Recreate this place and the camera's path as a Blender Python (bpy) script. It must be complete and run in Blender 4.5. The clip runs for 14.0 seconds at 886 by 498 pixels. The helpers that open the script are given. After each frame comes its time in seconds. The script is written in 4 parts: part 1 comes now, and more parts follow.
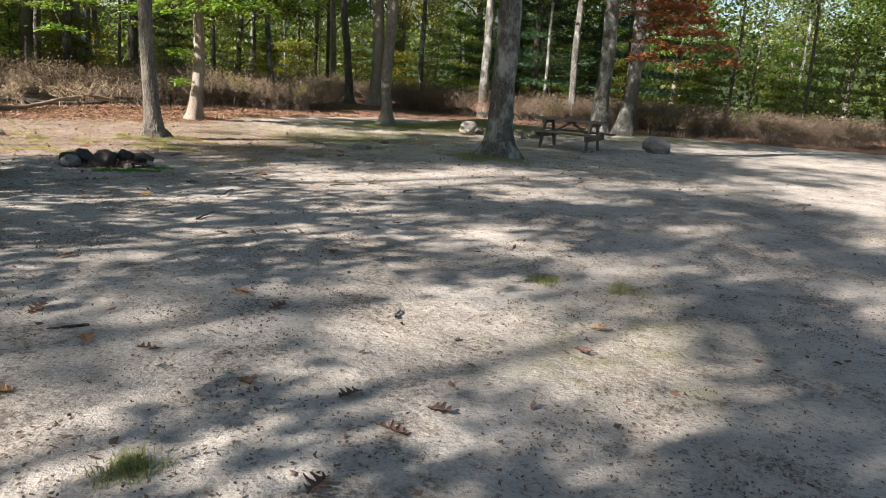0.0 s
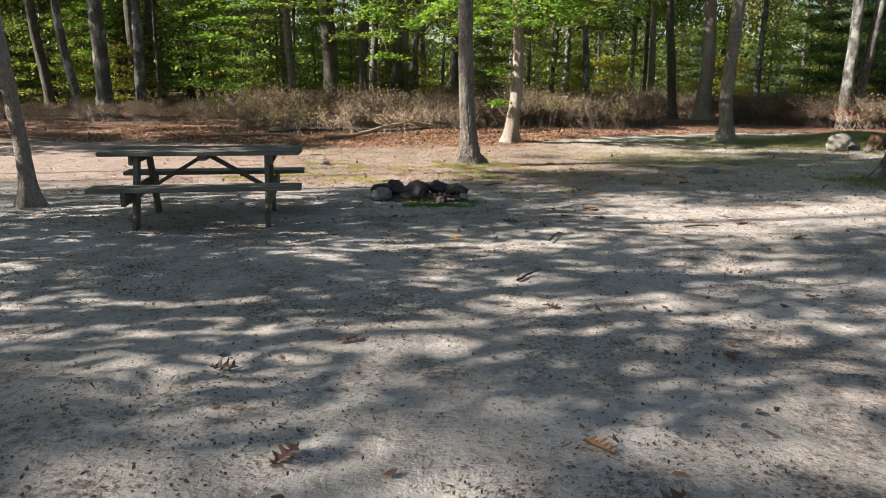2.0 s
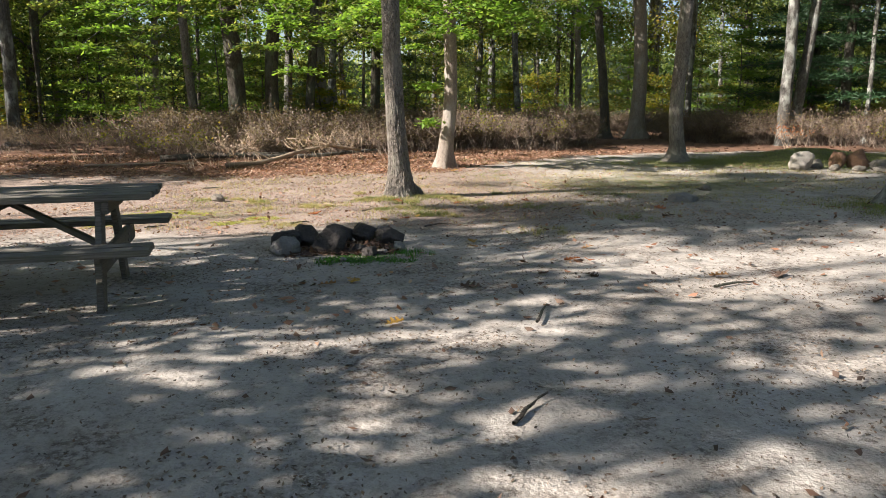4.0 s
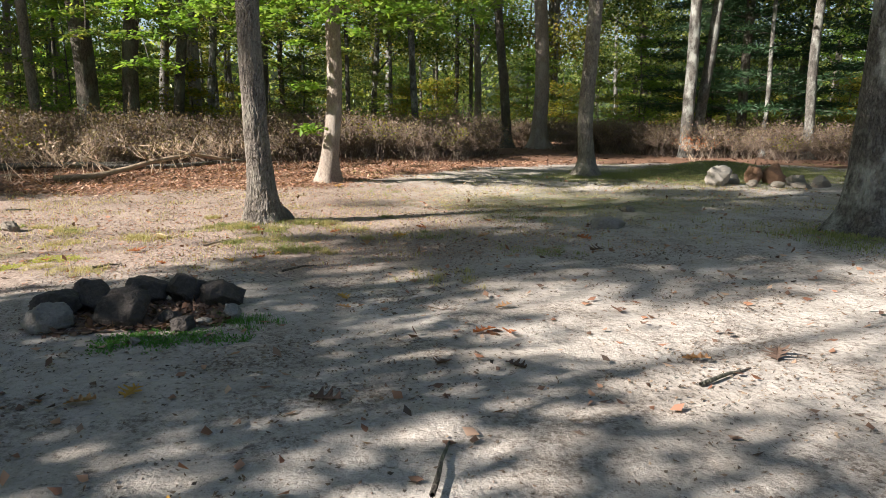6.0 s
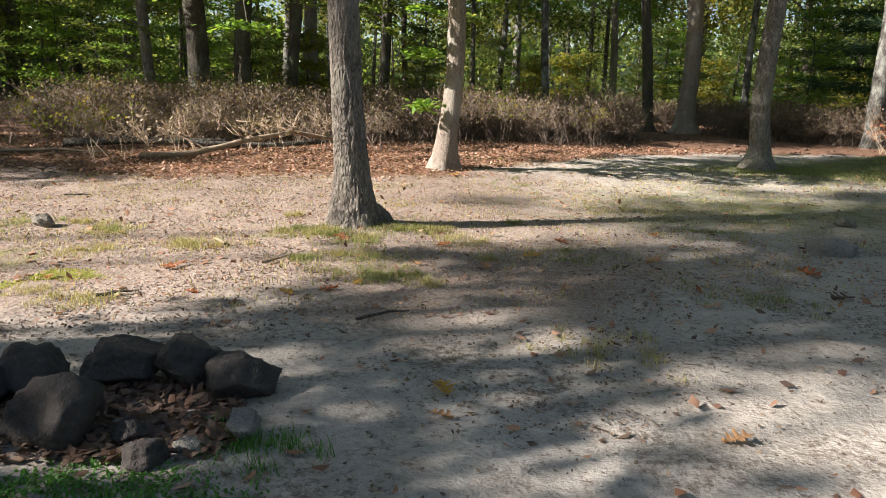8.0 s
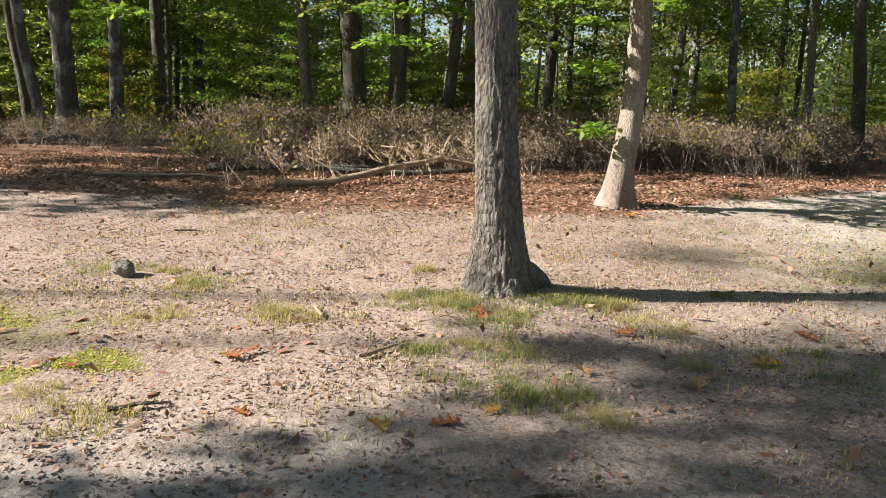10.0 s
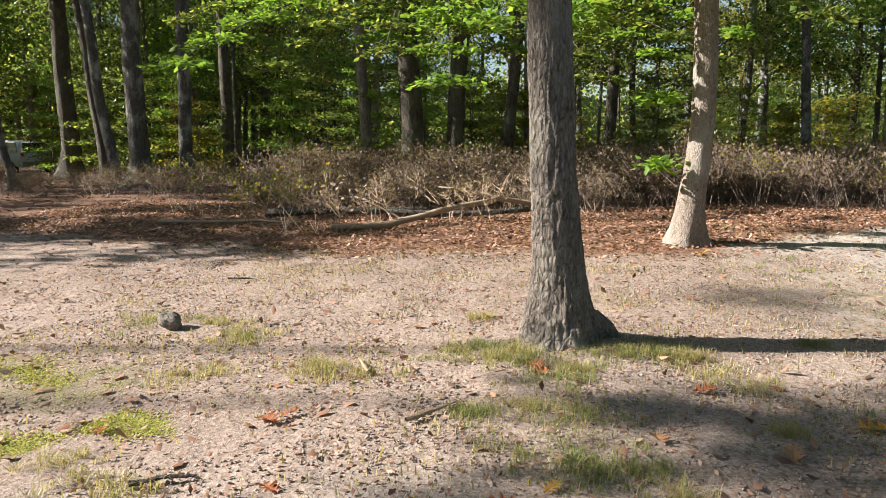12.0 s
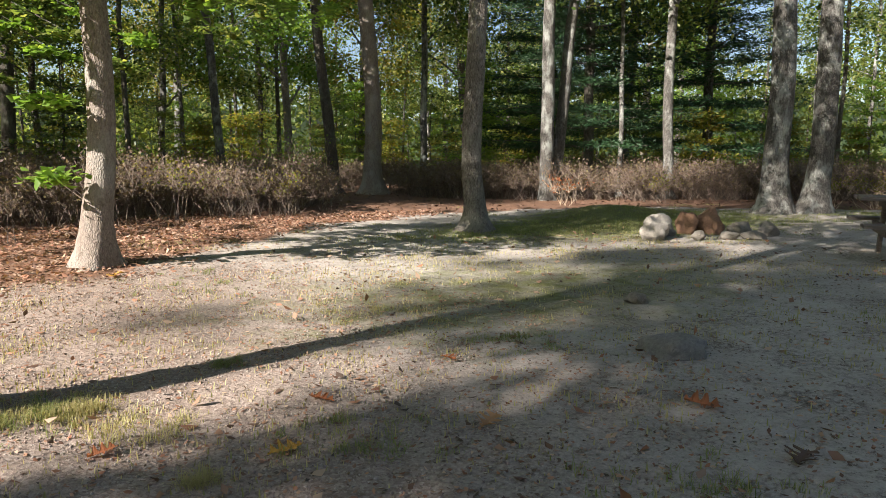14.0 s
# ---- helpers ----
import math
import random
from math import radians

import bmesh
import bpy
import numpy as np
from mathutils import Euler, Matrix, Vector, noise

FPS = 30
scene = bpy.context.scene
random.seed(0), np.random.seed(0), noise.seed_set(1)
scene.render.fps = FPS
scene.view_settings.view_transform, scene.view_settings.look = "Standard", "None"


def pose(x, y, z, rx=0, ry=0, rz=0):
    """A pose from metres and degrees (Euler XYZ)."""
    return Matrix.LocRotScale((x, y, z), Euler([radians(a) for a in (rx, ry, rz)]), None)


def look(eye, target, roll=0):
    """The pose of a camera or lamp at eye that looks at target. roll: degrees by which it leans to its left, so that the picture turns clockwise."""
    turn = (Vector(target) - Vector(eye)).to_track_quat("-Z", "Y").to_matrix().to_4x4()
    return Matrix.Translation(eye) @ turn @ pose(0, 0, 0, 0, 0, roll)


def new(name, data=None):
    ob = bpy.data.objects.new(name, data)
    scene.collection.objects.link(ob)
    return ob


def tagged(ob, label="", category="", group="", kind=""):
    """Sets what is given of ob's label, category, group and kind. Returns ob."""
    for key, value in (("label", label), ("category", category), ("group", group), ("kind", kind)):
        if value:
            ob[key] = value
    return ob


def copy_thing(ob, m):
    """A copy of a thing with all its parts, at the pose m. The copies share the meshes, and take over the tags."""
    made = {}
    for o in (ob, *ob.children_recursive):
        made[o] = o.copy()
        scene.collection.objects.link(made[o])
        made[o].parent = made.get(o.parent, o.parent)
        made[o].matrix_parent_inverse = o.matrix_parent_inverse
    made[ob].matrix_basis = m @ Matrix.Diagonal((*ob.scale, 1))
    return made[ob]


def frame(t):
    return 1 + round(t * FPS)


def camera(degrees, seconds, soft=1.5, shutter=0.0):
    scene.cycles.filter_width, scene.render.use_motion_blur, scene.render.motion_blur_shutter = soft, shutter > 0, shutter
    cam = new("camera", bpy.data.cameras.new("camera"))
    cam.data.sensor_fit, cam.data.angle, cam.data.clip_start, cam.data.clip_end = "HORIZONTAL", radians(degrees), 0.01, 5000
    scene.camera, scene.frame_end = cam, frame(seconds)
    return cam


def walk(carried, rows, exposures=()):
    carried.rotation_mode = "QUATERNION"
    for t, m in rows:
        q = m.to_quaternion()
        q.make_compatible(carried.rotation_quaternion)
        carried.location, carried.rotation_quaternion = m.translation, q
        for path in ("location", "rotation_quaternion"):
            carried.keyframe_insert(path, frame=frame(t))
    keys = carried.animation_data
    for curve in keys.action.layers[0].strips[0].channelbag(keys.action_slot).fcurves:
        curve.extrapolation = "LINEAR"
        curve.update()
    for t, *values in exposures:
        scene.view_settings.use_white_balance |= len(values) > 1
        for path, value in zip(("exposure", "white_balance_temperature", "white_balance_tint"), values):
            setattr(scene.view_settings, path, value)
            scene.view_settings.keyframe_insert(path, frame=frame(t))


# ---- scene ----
cam = camera(64.4, 14.0, soft=0.7)
PATH = [
    (0, (-1.548, -14.738, 1.594), (-0.615, -13.034, 1.118), 4.2),
    (0.5, (-1.465, -14.176, 1.545), (-0.977, -12.303, 1.037), 2.9),
    (1, (-1.395, -13.612, 1.507), (-1.095, -11.702, 0.996), 2.4),
    (1.5, (-1.332, -13.079, 1.511), (-1.13, -11.149, 1.024), 1.6),
    (2, (-1.306, -12.451, 1.448), (-1.177, -10.509, 0.988), 0.5),
    (2.2, (-1.29, -12.237, 1.446), (-1.169, -10.295, 0.984), 0.3),
    (4.3, (-1.125, -9.801, 1.312), (-0.73, -7.878, 0.927), 0.0),
    (4.5, (-1.053, -9.626, 1.307), (-0.623, -7.71, 0.93), 0.1),
    (5, (-0.889, -9.157, 1.3), (-0.374, -7.259, 0.936), 0.2),
    (5.5, (-0.719, -8.649, 1.287), (-0.13, -6.773, 0.922), 0.5),
    (6, (-0.546, -8.173, 1.294), (0.066, -6.307, 0.916), 0.9),
    (6.5, (-0.4, -7.673, 1.283), (0.2, -5.809, 0.88), 1.4),
    (7, (-0.267, -7.132, 1.273), (0.246, -5.247, 0.842), 1.5),
    (7.5, (-0.188, -6.582, 1.259), (0.219, -4.674, 0.819), 1.7),
    (8, (-0.125, -6.062, 1.219), (0.162, -4.133, 0.779), 1.7),
    (8.2, (-0.123, -5.861, 1.215), (0.116, -3.924, 0.778), 1.7),
    (10.3, (-0.023, -4.258, 1.197), (-0.263, -2.309, 0.818), 1.3),
    (10.5, (-0.035, -4.195, 1.199), (-0.342, -2.254, 0.828), 1.1),
    (11, (-0.077, -4.144, 1.201), (-0.572, -2.238, 0.848), 0.4),
    (11.5, (-0.069, -4.125, 1.206), (-0.624, -2.231, 0.887), -0.4),
    (12, (0.004, -4.087, 1.198), (-0.334, -2.137, 0.913), -0.4),
    (12.5, (0.018, -3.98, 1.199), (0.048, -1.998, 0.937), -0.0),
    (13, (-0.001, -3.861, 1.217), (0.388, -1.916, 0.963), 0.2),
    (13.5, (0.127, -3.752, 1.194), (0.86, -1.908, 0.942), 0.2),
    (14, (0.303, -3.601, 1.187), (1.422, -1.963, 0.932), 0.2),
]
walk(cam, [(t, look(eye, target, roll)) for t, eye, target, roll in PATH])

# ---------------------------------------------------------------- light
world = bpy.data.worlds.new("world")
scene.world = world
world.use_nodes = True
SUN_ELEV = radians(33)
SUN_TO = Vector((-math.cos(SUN_ELEV), -0.12, math.sin(SUN_ELEV))).normalized()
wn = world.node_tree
sky = wn.nodes.new("ShaderNodeTexSky")
sky.sky_type = 'NISHITA'
sky.sun_disc = False
sky.sun_elevation = SUN_ELEV
sky.sun_rotation = math.atan2(SUN_TO.x, SUN_TO.y)
wn.links.new(sky.outputs[0], wn.nodes["Background"].inputs[0])
wn.nodes["Background"].inputs[1].default_value = 0.052
sun_data = bpy.data.lights.new("sun", 'SUN')
sun_data.energy, sun_data.angle, sun_data.color = 5.0, radians(0.53), (1.0, 0.92, 0.84)
sun = new("sun", sun_data)
sun.matrix_world = look(SUN_TO * 60, (0, 0, 0))
scene.view_settings.exposure = 1.55


# ---------------------------------------------------------------- materials
def material(name):
    m = bpy.data.materials.new(name)
    m.use_nodes = True
    nt = m.node_tree
    return m, nt, nt.nodes["Principled BSDF"]


def nd(nt, kind, **kw):
    n = nt.nodes.new(kind)
    for k, v in kw.items():
        n.inputs[k].default_value = v
    return n


def ramp(nt, src, stops):
    r = nt.nodes.new("ShaderNodeValToRGB")
    e = r.color_ramp.elements
    while len(e) < len(stops):
        e.new(0.5)
    for el, (p, c) in zip(e, stops):
        el.position, el.color = p, (*c, 1)
    nt.links.new(src, r.inputs[0])
    return r.outputs[0]


def mixc(nt, fac, a, b, mode='MIX'):
    m = nt.nodes.new("ShaderNodeMix")
    m.data_type, m.blend_type = 'RGBA', mode
    if isinstance(fac, (int, float)):
        m.inputs[0].default_value = fac
    else:
        nt.links.new(fac, m.inputs[0])
    for sock, v in ((m.inputs[6], a), (m.inputs[7], b)):
        if isinstance(v, tuple):
            sock.default_value = (*v, 1)
        else:
            nt.links.new(v, sock)
    return m.outputs[2]


def coords(nt, scale=(1, 1, 1), world_space=False):
    c = nt.nodes.new("ShaderNodeNewGeometry" if world_space else "ShaderNodeTexCoord")
    mp = nt.nodes.new("ShaderNodeMapping")
    mp.inputs["Scale"].default_value = scale
    nt.links.new(c.outputs["Position" if world_space else "Object"], mp.inputs[0])
    return mp.outputs[0]


def noise_tex(nt, vec, scale, detail=5, rough=0.6):
    n = nd(nt, "ShaderNodeTexNoise", Scale=scale, Detail=detail, Roughness=rough)
    nt.links.new(vec, n.inputs["Vector"])
    return n.outputs["Fac"]


def bump(nt, bsdf, src, strength, dist, chain=None):
    b = nd(nt, "ShaderNodeBump", Strength=strength, Distance=dist)
    nt.links.new(src, b.inputs["Height"])
    if chain:
        nt.links.new(chain, b.inputs["Normal"])
    nt.links.new(b.outputs[0], bsdf.inputs["Normal"])
    return b.outputs[0]


def bark(name, dark, mid, pale, lichen=(0.35, 0.37, 0.30), ridges=9.0, deep=0.035, patch=0.35):
    m, nt, p = material(name)
    v = coords(nt, (1, 1, 0.42), True)
    warp = nd(nt, "ShaderNodeTexNoise", Scale=7.0, Detail=3)
    nt.links.new(v, warp.inputs["Vector"])
    add = nt.nodes.new("ShaderNodeVectorMath")
    add.operation = 'MULTIPLY_ADD'
    add.inputs[1].default_value = (0.05, 0.05, 0.05)
    nt.links.new(warp.outputs["Color"], add.inputs[0])
    nt.links.new(v, add.inputs[2])
    vor = nd(nt, "ShaderNodeTexVoronoi", Scale=ridges * 3.8)
    vor.feature = 'DISTANCE_TO_EDGE'
    nt.links.new(add.outputs[0], vor.inputs["Vector"])
    fine = noise_tex(nt, coords(nt, (1, 1, 0.5), True), 60, 4, 0.7)
    broad = noise_tex(nt, coords(nt, (1, 1, 0.6), True), 3.0, 4, 0.65)
    plates = noise_tex(nt, coords(nt, (1, 1, 0.32), True), ridges * 2.6, 7, 0.68)
    col = mixc(nt, 0.5, ramp(nt, vor.outputs["Distance"], [(0.0, dark), (0.12, mid), (0.45, pale)]), ramp(nt, plates, [(0.42, dark), (0.5, mid), (0.6, pale)]))
    col = mixc(nt, 0.45, col, ramp(nt, fine, [(0.3, dark), (0.7, pale)]))
    lm = ramp(nt, broad, [(0.48, (0, 0, 0)), (0.62, (patch, patch, patch))])
    col = mixc(nt, lm, col, lichen)
    nt.links.new(col, p.inputs["Base Color"])
    p.inputs["Roughness"].default_value = 0.92
    p.inputs["Specular IOR Level"].default_value = 0.2
    hgt = ramp(nt, vor.outputs["Distance"], [(0.0, (0, 0, 0)), (0.3, (1, 1, 1))])
    b = bump(nt, p, fine, 0.5, 0.01)
    b = bump(nt, p, plates, 0.9, deep * 1.6, b)
    bump(nt, p, hgt, 0.6, deep, b)
    return m


def leaf_mat(name, cols, trans=0.55, rough=0.5):
    m, nt, p = material(name)
    g = nt.nodes.new("ShaderNodeNewGeometry")
    c = ramp(nt, g.outputs["Random Per Island"], [(i / max(1, len(cols) - 1), k) for i, k in enumerate(cols)])
    nt.links.new(c, p.inputs["Base Color"])
    p.inputs["Roughness"].default_value = rough
    p.inputs["Specular IOR Level"].default_value = 0.35
    if trans:
        tr = nt.nodes.new("ShaderNodeBsdfTranslucent")
        mx = nt.nodes.new("ShaderNodeMixShader")
        mx.inputs[0].default_value = trans
        nt.links.new(mixc(nt, 1.0, c, (1.6, 1.6, 0.85), 'MULTIPLY'), tr.inputs[0])
        nt.links.new(p.outputs[0], mx.inputs[1])
        nt.links.new(tr.outputs[0], mx.inputs[2])
        nt.links.new(mx.outputs[0], nt.nodes["Material Output"].inputs[0])
    return m


def rock_mat(name, dark, pale, spot):
    m, nt, p = material(name)
    v = coords(nt)
    a = noise_tex(nt, v, 6, 6, 0.7)
    b = noise_tex(nt, v, 45, 5, 0.75)
    c = mixc(nt, 0.5, ramp(nt, a, [(0.3, dark), (0.7, pale)]), ramp(nt, b, [(0.3, dark), (0.62, pale), (0.75, spot)]))
    nt.links.new(c, p.inputs["Base Color"])
    p.inputs["Roughness"].default_value = 0.85
    bump(nt, p, a, 0.8, 0.06, bump(nt, p, b, 0.8, 0.018))
    return m


def plain(name, col, rough=0.5, metal=0.0, var=0.12, scale=20):
    m, nt, p = material(name)
    f = noise_tex(nt, coords(nt), scale, 5, 0.65)
    lo = tuple(max(0, k * (1 - var)) for k in col)
    hi = tuple(k * (1 + var) for k in col)
    nt.links.new(ramp(nt, f, [(0.3, lo), (0.7, hi)]), p.inputs["Base Color"])
    p.inputs["Roughness"].default_value = rough
    p.inputs["Metallic"].default_value = metal
    return m


def wood_mat(name, dark, mid, pale):
    m, nt, p = material(name)
    g = noise_tex(nt, coords(nt, (0.6, 14, 14)), 7, 6, 0.7)
    s = noise_tex(nt, coords(nt), 3.5, 4, 0.6)
    c = ramp(nt, g, [(0.3, dark), (0.5, mid), (0.72, pale)])
    c = mixc(nt, ramp(nt, s, [(0.4, (0, 0, 0)), (0.7, (0.5, 0.5, 0.5))]), c, (0.12, 0.125, 0.09))
    nt.links.new(c, p.inputs["Base Color"])
    p.inputs["Roughness"].default_value = 0.85
    bump(nt, p, g, 0.5, 0.006)
    return m


BARK_OAK = bark("oak_bark", (0.04, 0.032, 0.027), (0.23, 0.195, 0.165), (0.42, 0.375, 0.325), (0.38, 0.365, 0.30), deep=0.03, patch=0.4)
BARK_PALE = bark("pale_bark", (0.11, 0.085, 0.07), (0.28, 0.225, 0.185), (0.40, 0.34, 0.29), (0.38, 0.36, 0.32), 14, 0.012, 0.5)
BARK_GREY = bark("grey_bark", (0.03, 0.027, 0.024), (0.11, 0.10, 0.09), (0.26, 0.245, 0.22), (0.46, 0.47, 0.43), 8, 0.035, 0.7)
BARK_DARK = bark("dark_bark", (0.03, 0.026, 0.022), (0.10, 0.085, 0.07), (0.19, 0.165, 0.14), (0.22, 0.26, 0.19), 9, 0.03, 0.35)
# wide leaf tones: brightest stand for sun-struck leaves, darkest for shaded gaps
LEAF_OAK = leaf_mat("oak_leaf", [(0.022, 0.045, 0.014), (0.085, 0.14, 0.035), (0.21, 0.27, 0.07), (0.035, 0.065, 0.022), (0.30, 0.31, 0.095), (0.065, 0.105, 0.03)], rough=0.38)
LEAF_BRIGHT = leaf_mat("bright_leaf", [(0.11, 0.21, 0.035), (0.19, 0.31, 0.055), (0.09, 0.17, 0.03), (0.27, 0.36, 0.07)], 0.5)
LEAF_YELLOW = leaf_mat("yellowing_leaf", [(0.14, 0.17, 0.03), (0.26, 0.23, 0.04), (0.08, 0.13, 0.025), (0.30, 0.20, 0.04)])
LEAF_PINE = leaf_mat("pine_needles", [(0.02, 0.05, 0.022), (0.03, 0.075, 0.03), (0.045, 0.09, 0.035)], 0.2)
LEAF_DEAD = leaf_mat("dead_oak_leaf", [(0.28, 0.10, 0.04), (0.20, 0.07, 0.035), (0.36, 0.16, 0.06)], 0.3)
LITTER = leaf_mat("fallen_leaf", [(0.28, 0.14, 0.085), (0.18, 0.085, 0.055), (0.40, 0.235, 0.155), (0.12, 0.065, 0.048), (0.48, 0.34, 0.25), (0.30, 0.13, 0.08)], 0.15, 0.7)
LITTER_DARK = leaf_mat("old_fallen_leaf", [(0.10, 0.06, 0.045), (0.16, 0.09, 0.06), (0.07, 0.05, 0.04), (0.20, 0.13, 0.09)], 0.1, 0.8)
LEAF_ORANGE = leaf_mat("orange_fallen_leaf", [(0.34, 0.125, 0.05), (0.28, 0.10, 0.045)], 0.25, 0.6)
LEAF_TAN = leaf_mat("tan_fallen_leaf", [(0.40, 0.24, 0.13), (0.34, 0.18, 0.09)], 0.2, 0.7)
LEAF_GOLD = leaf_mat("golden_fallen_leaf", [(0.46, 0.29, 0.06), (0.40, 0.22, 0.05)], 0.3, 0.6)
SHRUB = leaf_mat("huckleberry_twig", [(0.12, 0.09, 0.075), (0.22, 0.16, 0.13), (0.09, 0.07, 0.06), (0.33, 0.26, 0.20), (0.16, 0.125, 0.095)], 0.15, 0.8)
SHRUB_PALE = leaf_mat("pale_dry_twig", [(0.42, 0.31, 0.22), (0.50, 0.40, 0.30), (0.36, 0.24, 0.17)], 0.1, 0.8)
SHRUB_LEAF = leaf_mat("shrub_leaf", [(0.11, 0.08, 0.065), (0.17, 0.11, 0.09), (0.20, 0.17, 0.08), (0.08, 0.06, 0.052), (0.28, 0.20, 0.16)], 0.3)
GRASS = leaf_mat("grass_blade", [(0.16, 0.20, 0.07), (0.26, 0.27, 0.11), (0.13, 0.17, 0.055), (0.34, 0.30, 0.15)], 0.35)
GRASS_PALE = leaf_mat("dry_grass_blade", [(0.34, 0.29, 0.13), (0.42, 0.36, 0.19), (0.25, 0.26, 0.09)], 0.3)
WEED = leaf_mat("green_weed", [(0.06, 0.17, 0.025), (0.09, 0.23, 0.04), (0.05, 0.14, 0.02)], 0.35)
MOSS = leaf_mat("yellow_moss", [(0.38, 0.37, 0.09), (0.30, 0.32, 0.08), (0.45, 0.42, 0.13)], 0.3, 0.9)
DEBRIS = leaf_mat("ground_debris", [(0.10, 0.07, 0.05), (0.18, 0.12, 0.08), (0.06, 0.05, 0.04), (0.26, 0.19, 0.13)], 0.0, 0.9)
PEBBLE = leaf_mat("pebble", [(0.30, 0.24, 0.20), (0.44, 0.38, 0.33), (0.22, 0.17, 0.15), (0.38, 0.28, 0.24)], 0.0, 0.85)
ROCK_DARK = rock_mat("sooty_rock", (0.022, 0.019, 0.018), (0.095, 0.08, 0.072), (0.22, 0.19, 0.17))
ROCK_SAND = rock_mat("sandy_rock", (0.13, 0.115, 0.095), (0.25, 0.22, 0.18), (0.33, 0.30, 0.25))
ROCK_GREY = rock_mat("grey_rock", (0.14, 0.13, 0.125), (0.30, 0.28, 0.26), (0.42, 0.40, 0.37))
ROCK_PALE = rock_mat("pale_rock", (0.22, 0.20, 0.17), (0.38, 0.345, 0.30), (0.48, 0.44, 0.39))
ROCK_BROWN = rock_mat("brown_rock", (0.13, 0.07, 0.045), (0.30, 0.17, 0.10), (0.36, 0.24, 0.17))
WOOD = wood_mat("weathered_wood", (0.055, 0.047, 0.04), (0.15, 0.13, 0.11), (0.27, 0.245, 0.21))
WOOD_RED = wood_mat("brown_weathered_wood", (0.06, 0.045, 0.038), (0.17, 0.13, 0.115), (0.30, 0.25, 0.22))
DEADWOOD = wood_mat("dead_branch_wood", (0.20, 0.13, 0.085), (0.36, 0.26, 0.18), (0.50, 0.40, 0.30))
STEEL = plain("bolt_steel", (0.22, 0.20, 0.19), 0.5, 0.8)

# ---------------------------------------------------------------- mesh helpers
rng = np.random.default_rng(7)


def mesh_ob(name, verts, faces, mat, parent=None, label="", smooth=False):
    me = bpy.data.meshes.new(name)
    verts = np.asarray(verts, dtype=np.float32)
    if isinstance(faces, np.ndarray):
        n, k = faces.shape
        me.vertices.add(len(verts))
        me.vertices.foreach_set("co", verts.ravel())
        me.loops.add(n * k)
        me.loops.foreach_set("vertex_index", faces.ravel().astype(np.int32))
        me.polygons.add(n)
        me.polygons.foreach_set("loop_start", np.arange(0, n * k, k, dtype=np.int32))
        me.update(calc_edges=True)
    else:
        me.from_pydata(verts.tolist(), [], faces)
    me.materials.append(mat)
    if smooth:
        me.polygons.foreach_set("use_smooth", [True] * len(me.polygons))
    ob = new(name, me)
    if parent:
        ob.parent = parent
    if label:
        ob["label"] = label
    return ob


def part(name, bm, mat, parent, label="", smooth=False):
    me = bpy.data.meshes.new(name)
    bm.to_mesh(me)
    bm.free()
    me.materials.append(mat)
    if smooth:
        me.polygons.foreach_set("use_smooth", [True] * len(me.polygons))
    ob = new(name, me)
    ob.parent = parent
    if label:
        ob["label"] = label
    return ob


def thing(name, x, y, z=0.0, rz=0.0):
    e = new(name)
    e.empty_display_size = 0.2
    e.matrix_basis = pose(x, y, z, 0, 0, rz)
    return e


def rise(x, y):
    """Height of the ground: nearly level, a low bank under the pale tree and a small hummock by the far fire ring."""
    x, y = np.asarray(x, dtype=float), np.asarray(y, dtype=float)
    s = np.clip((y - 1.5) / 5.0, 0, 1)
    s = s * s * (3 - 2 * s)
    w = np.clip((6 - x) / 3.0, 0, 1)
    z = 0.12 * s * w
    z = z + 0.22 * np.exp(-(((x - 11.5) / 1.6) ** 2 + ((y - 6.6) / 0.9) ** 2))
    z = z + 0.06 * np.exp(-(((x - 6.1) ** 2 + (y + 2.4) ** 2) / 0.8))
    z = z + 0.05 * np.exp(-((x ** 2 + y ** 2) / 0.35))
    return z + 0.012 * np.sin(1.7 * x + 0.6 * y) * np.sin(1.3 * y - 0.4 * x)


def tube(points, radii, seg=8, rough=0.0, phase=0.0):
    """Verts and quads of a tapering tube along points, closed with a fan at its tip."""
    pts = [Vector(p) for p in points]
    vs, fs = [], []
    for i, p in enumerate(pts):
        d = (pts[min(i + 1, len(pts) - 1)] - pts[max(i - 1, 0)]).normalized()
        a = d.orthogonal().normalized() if abs(d.z) < 0.9 else Vector((1, 0, 0)) - d * d.x
        a.normalize()
        b = d.cross(a)
        for k in range(seg):
            t = 2 * math.pi * k / seg
            r = radii[i] * (1 + rough * noise.noise(Vector((math.cos(t) * 1.5 + phase, math.sin(t) * 1.5, i * 0.45))))
            vs.append(p + a * (math.cos(t) * r) + b * (math.sin(t) * r))
    for i in range(len(pts) - 1):
        for k in range(seg):
            k2 = (k + 1) % seg
            fs.append((i * seg + k, i * seg + k2, (i + 1) * seg + k2, (i + 1) * seg + k))
    n = len(vs)
    vs.append(pts[-1])
    fs += [((len(pts) - 1) * seg + k, (len(pts) - 1) * seg + (k + 1) % seg, n) for k in range(seg)]
    return vs, fs


def merge(pieces):
    vs, fs = [], []
    for v, f in pieces:
        o = len(vs)
        vs += v
        fs += [tuple(i + o for i in q) for q in f]
    return vs, fs


def curve_pts(a, b, n, sag=0.0, wob=0.0, seed=0):
    r = random.Random(seed)
    a, b = Vector(a), Vector(b)
    out = []
    off = Vector((0, 0, 0))
    for i in range(n):
        t = i / (n - 1)
        if 0 < i:
            off = off + Vector((r.uniform(-1, 1), r.uniform(-1, 1), r.uniform(-0.6, 0.6))) * wob
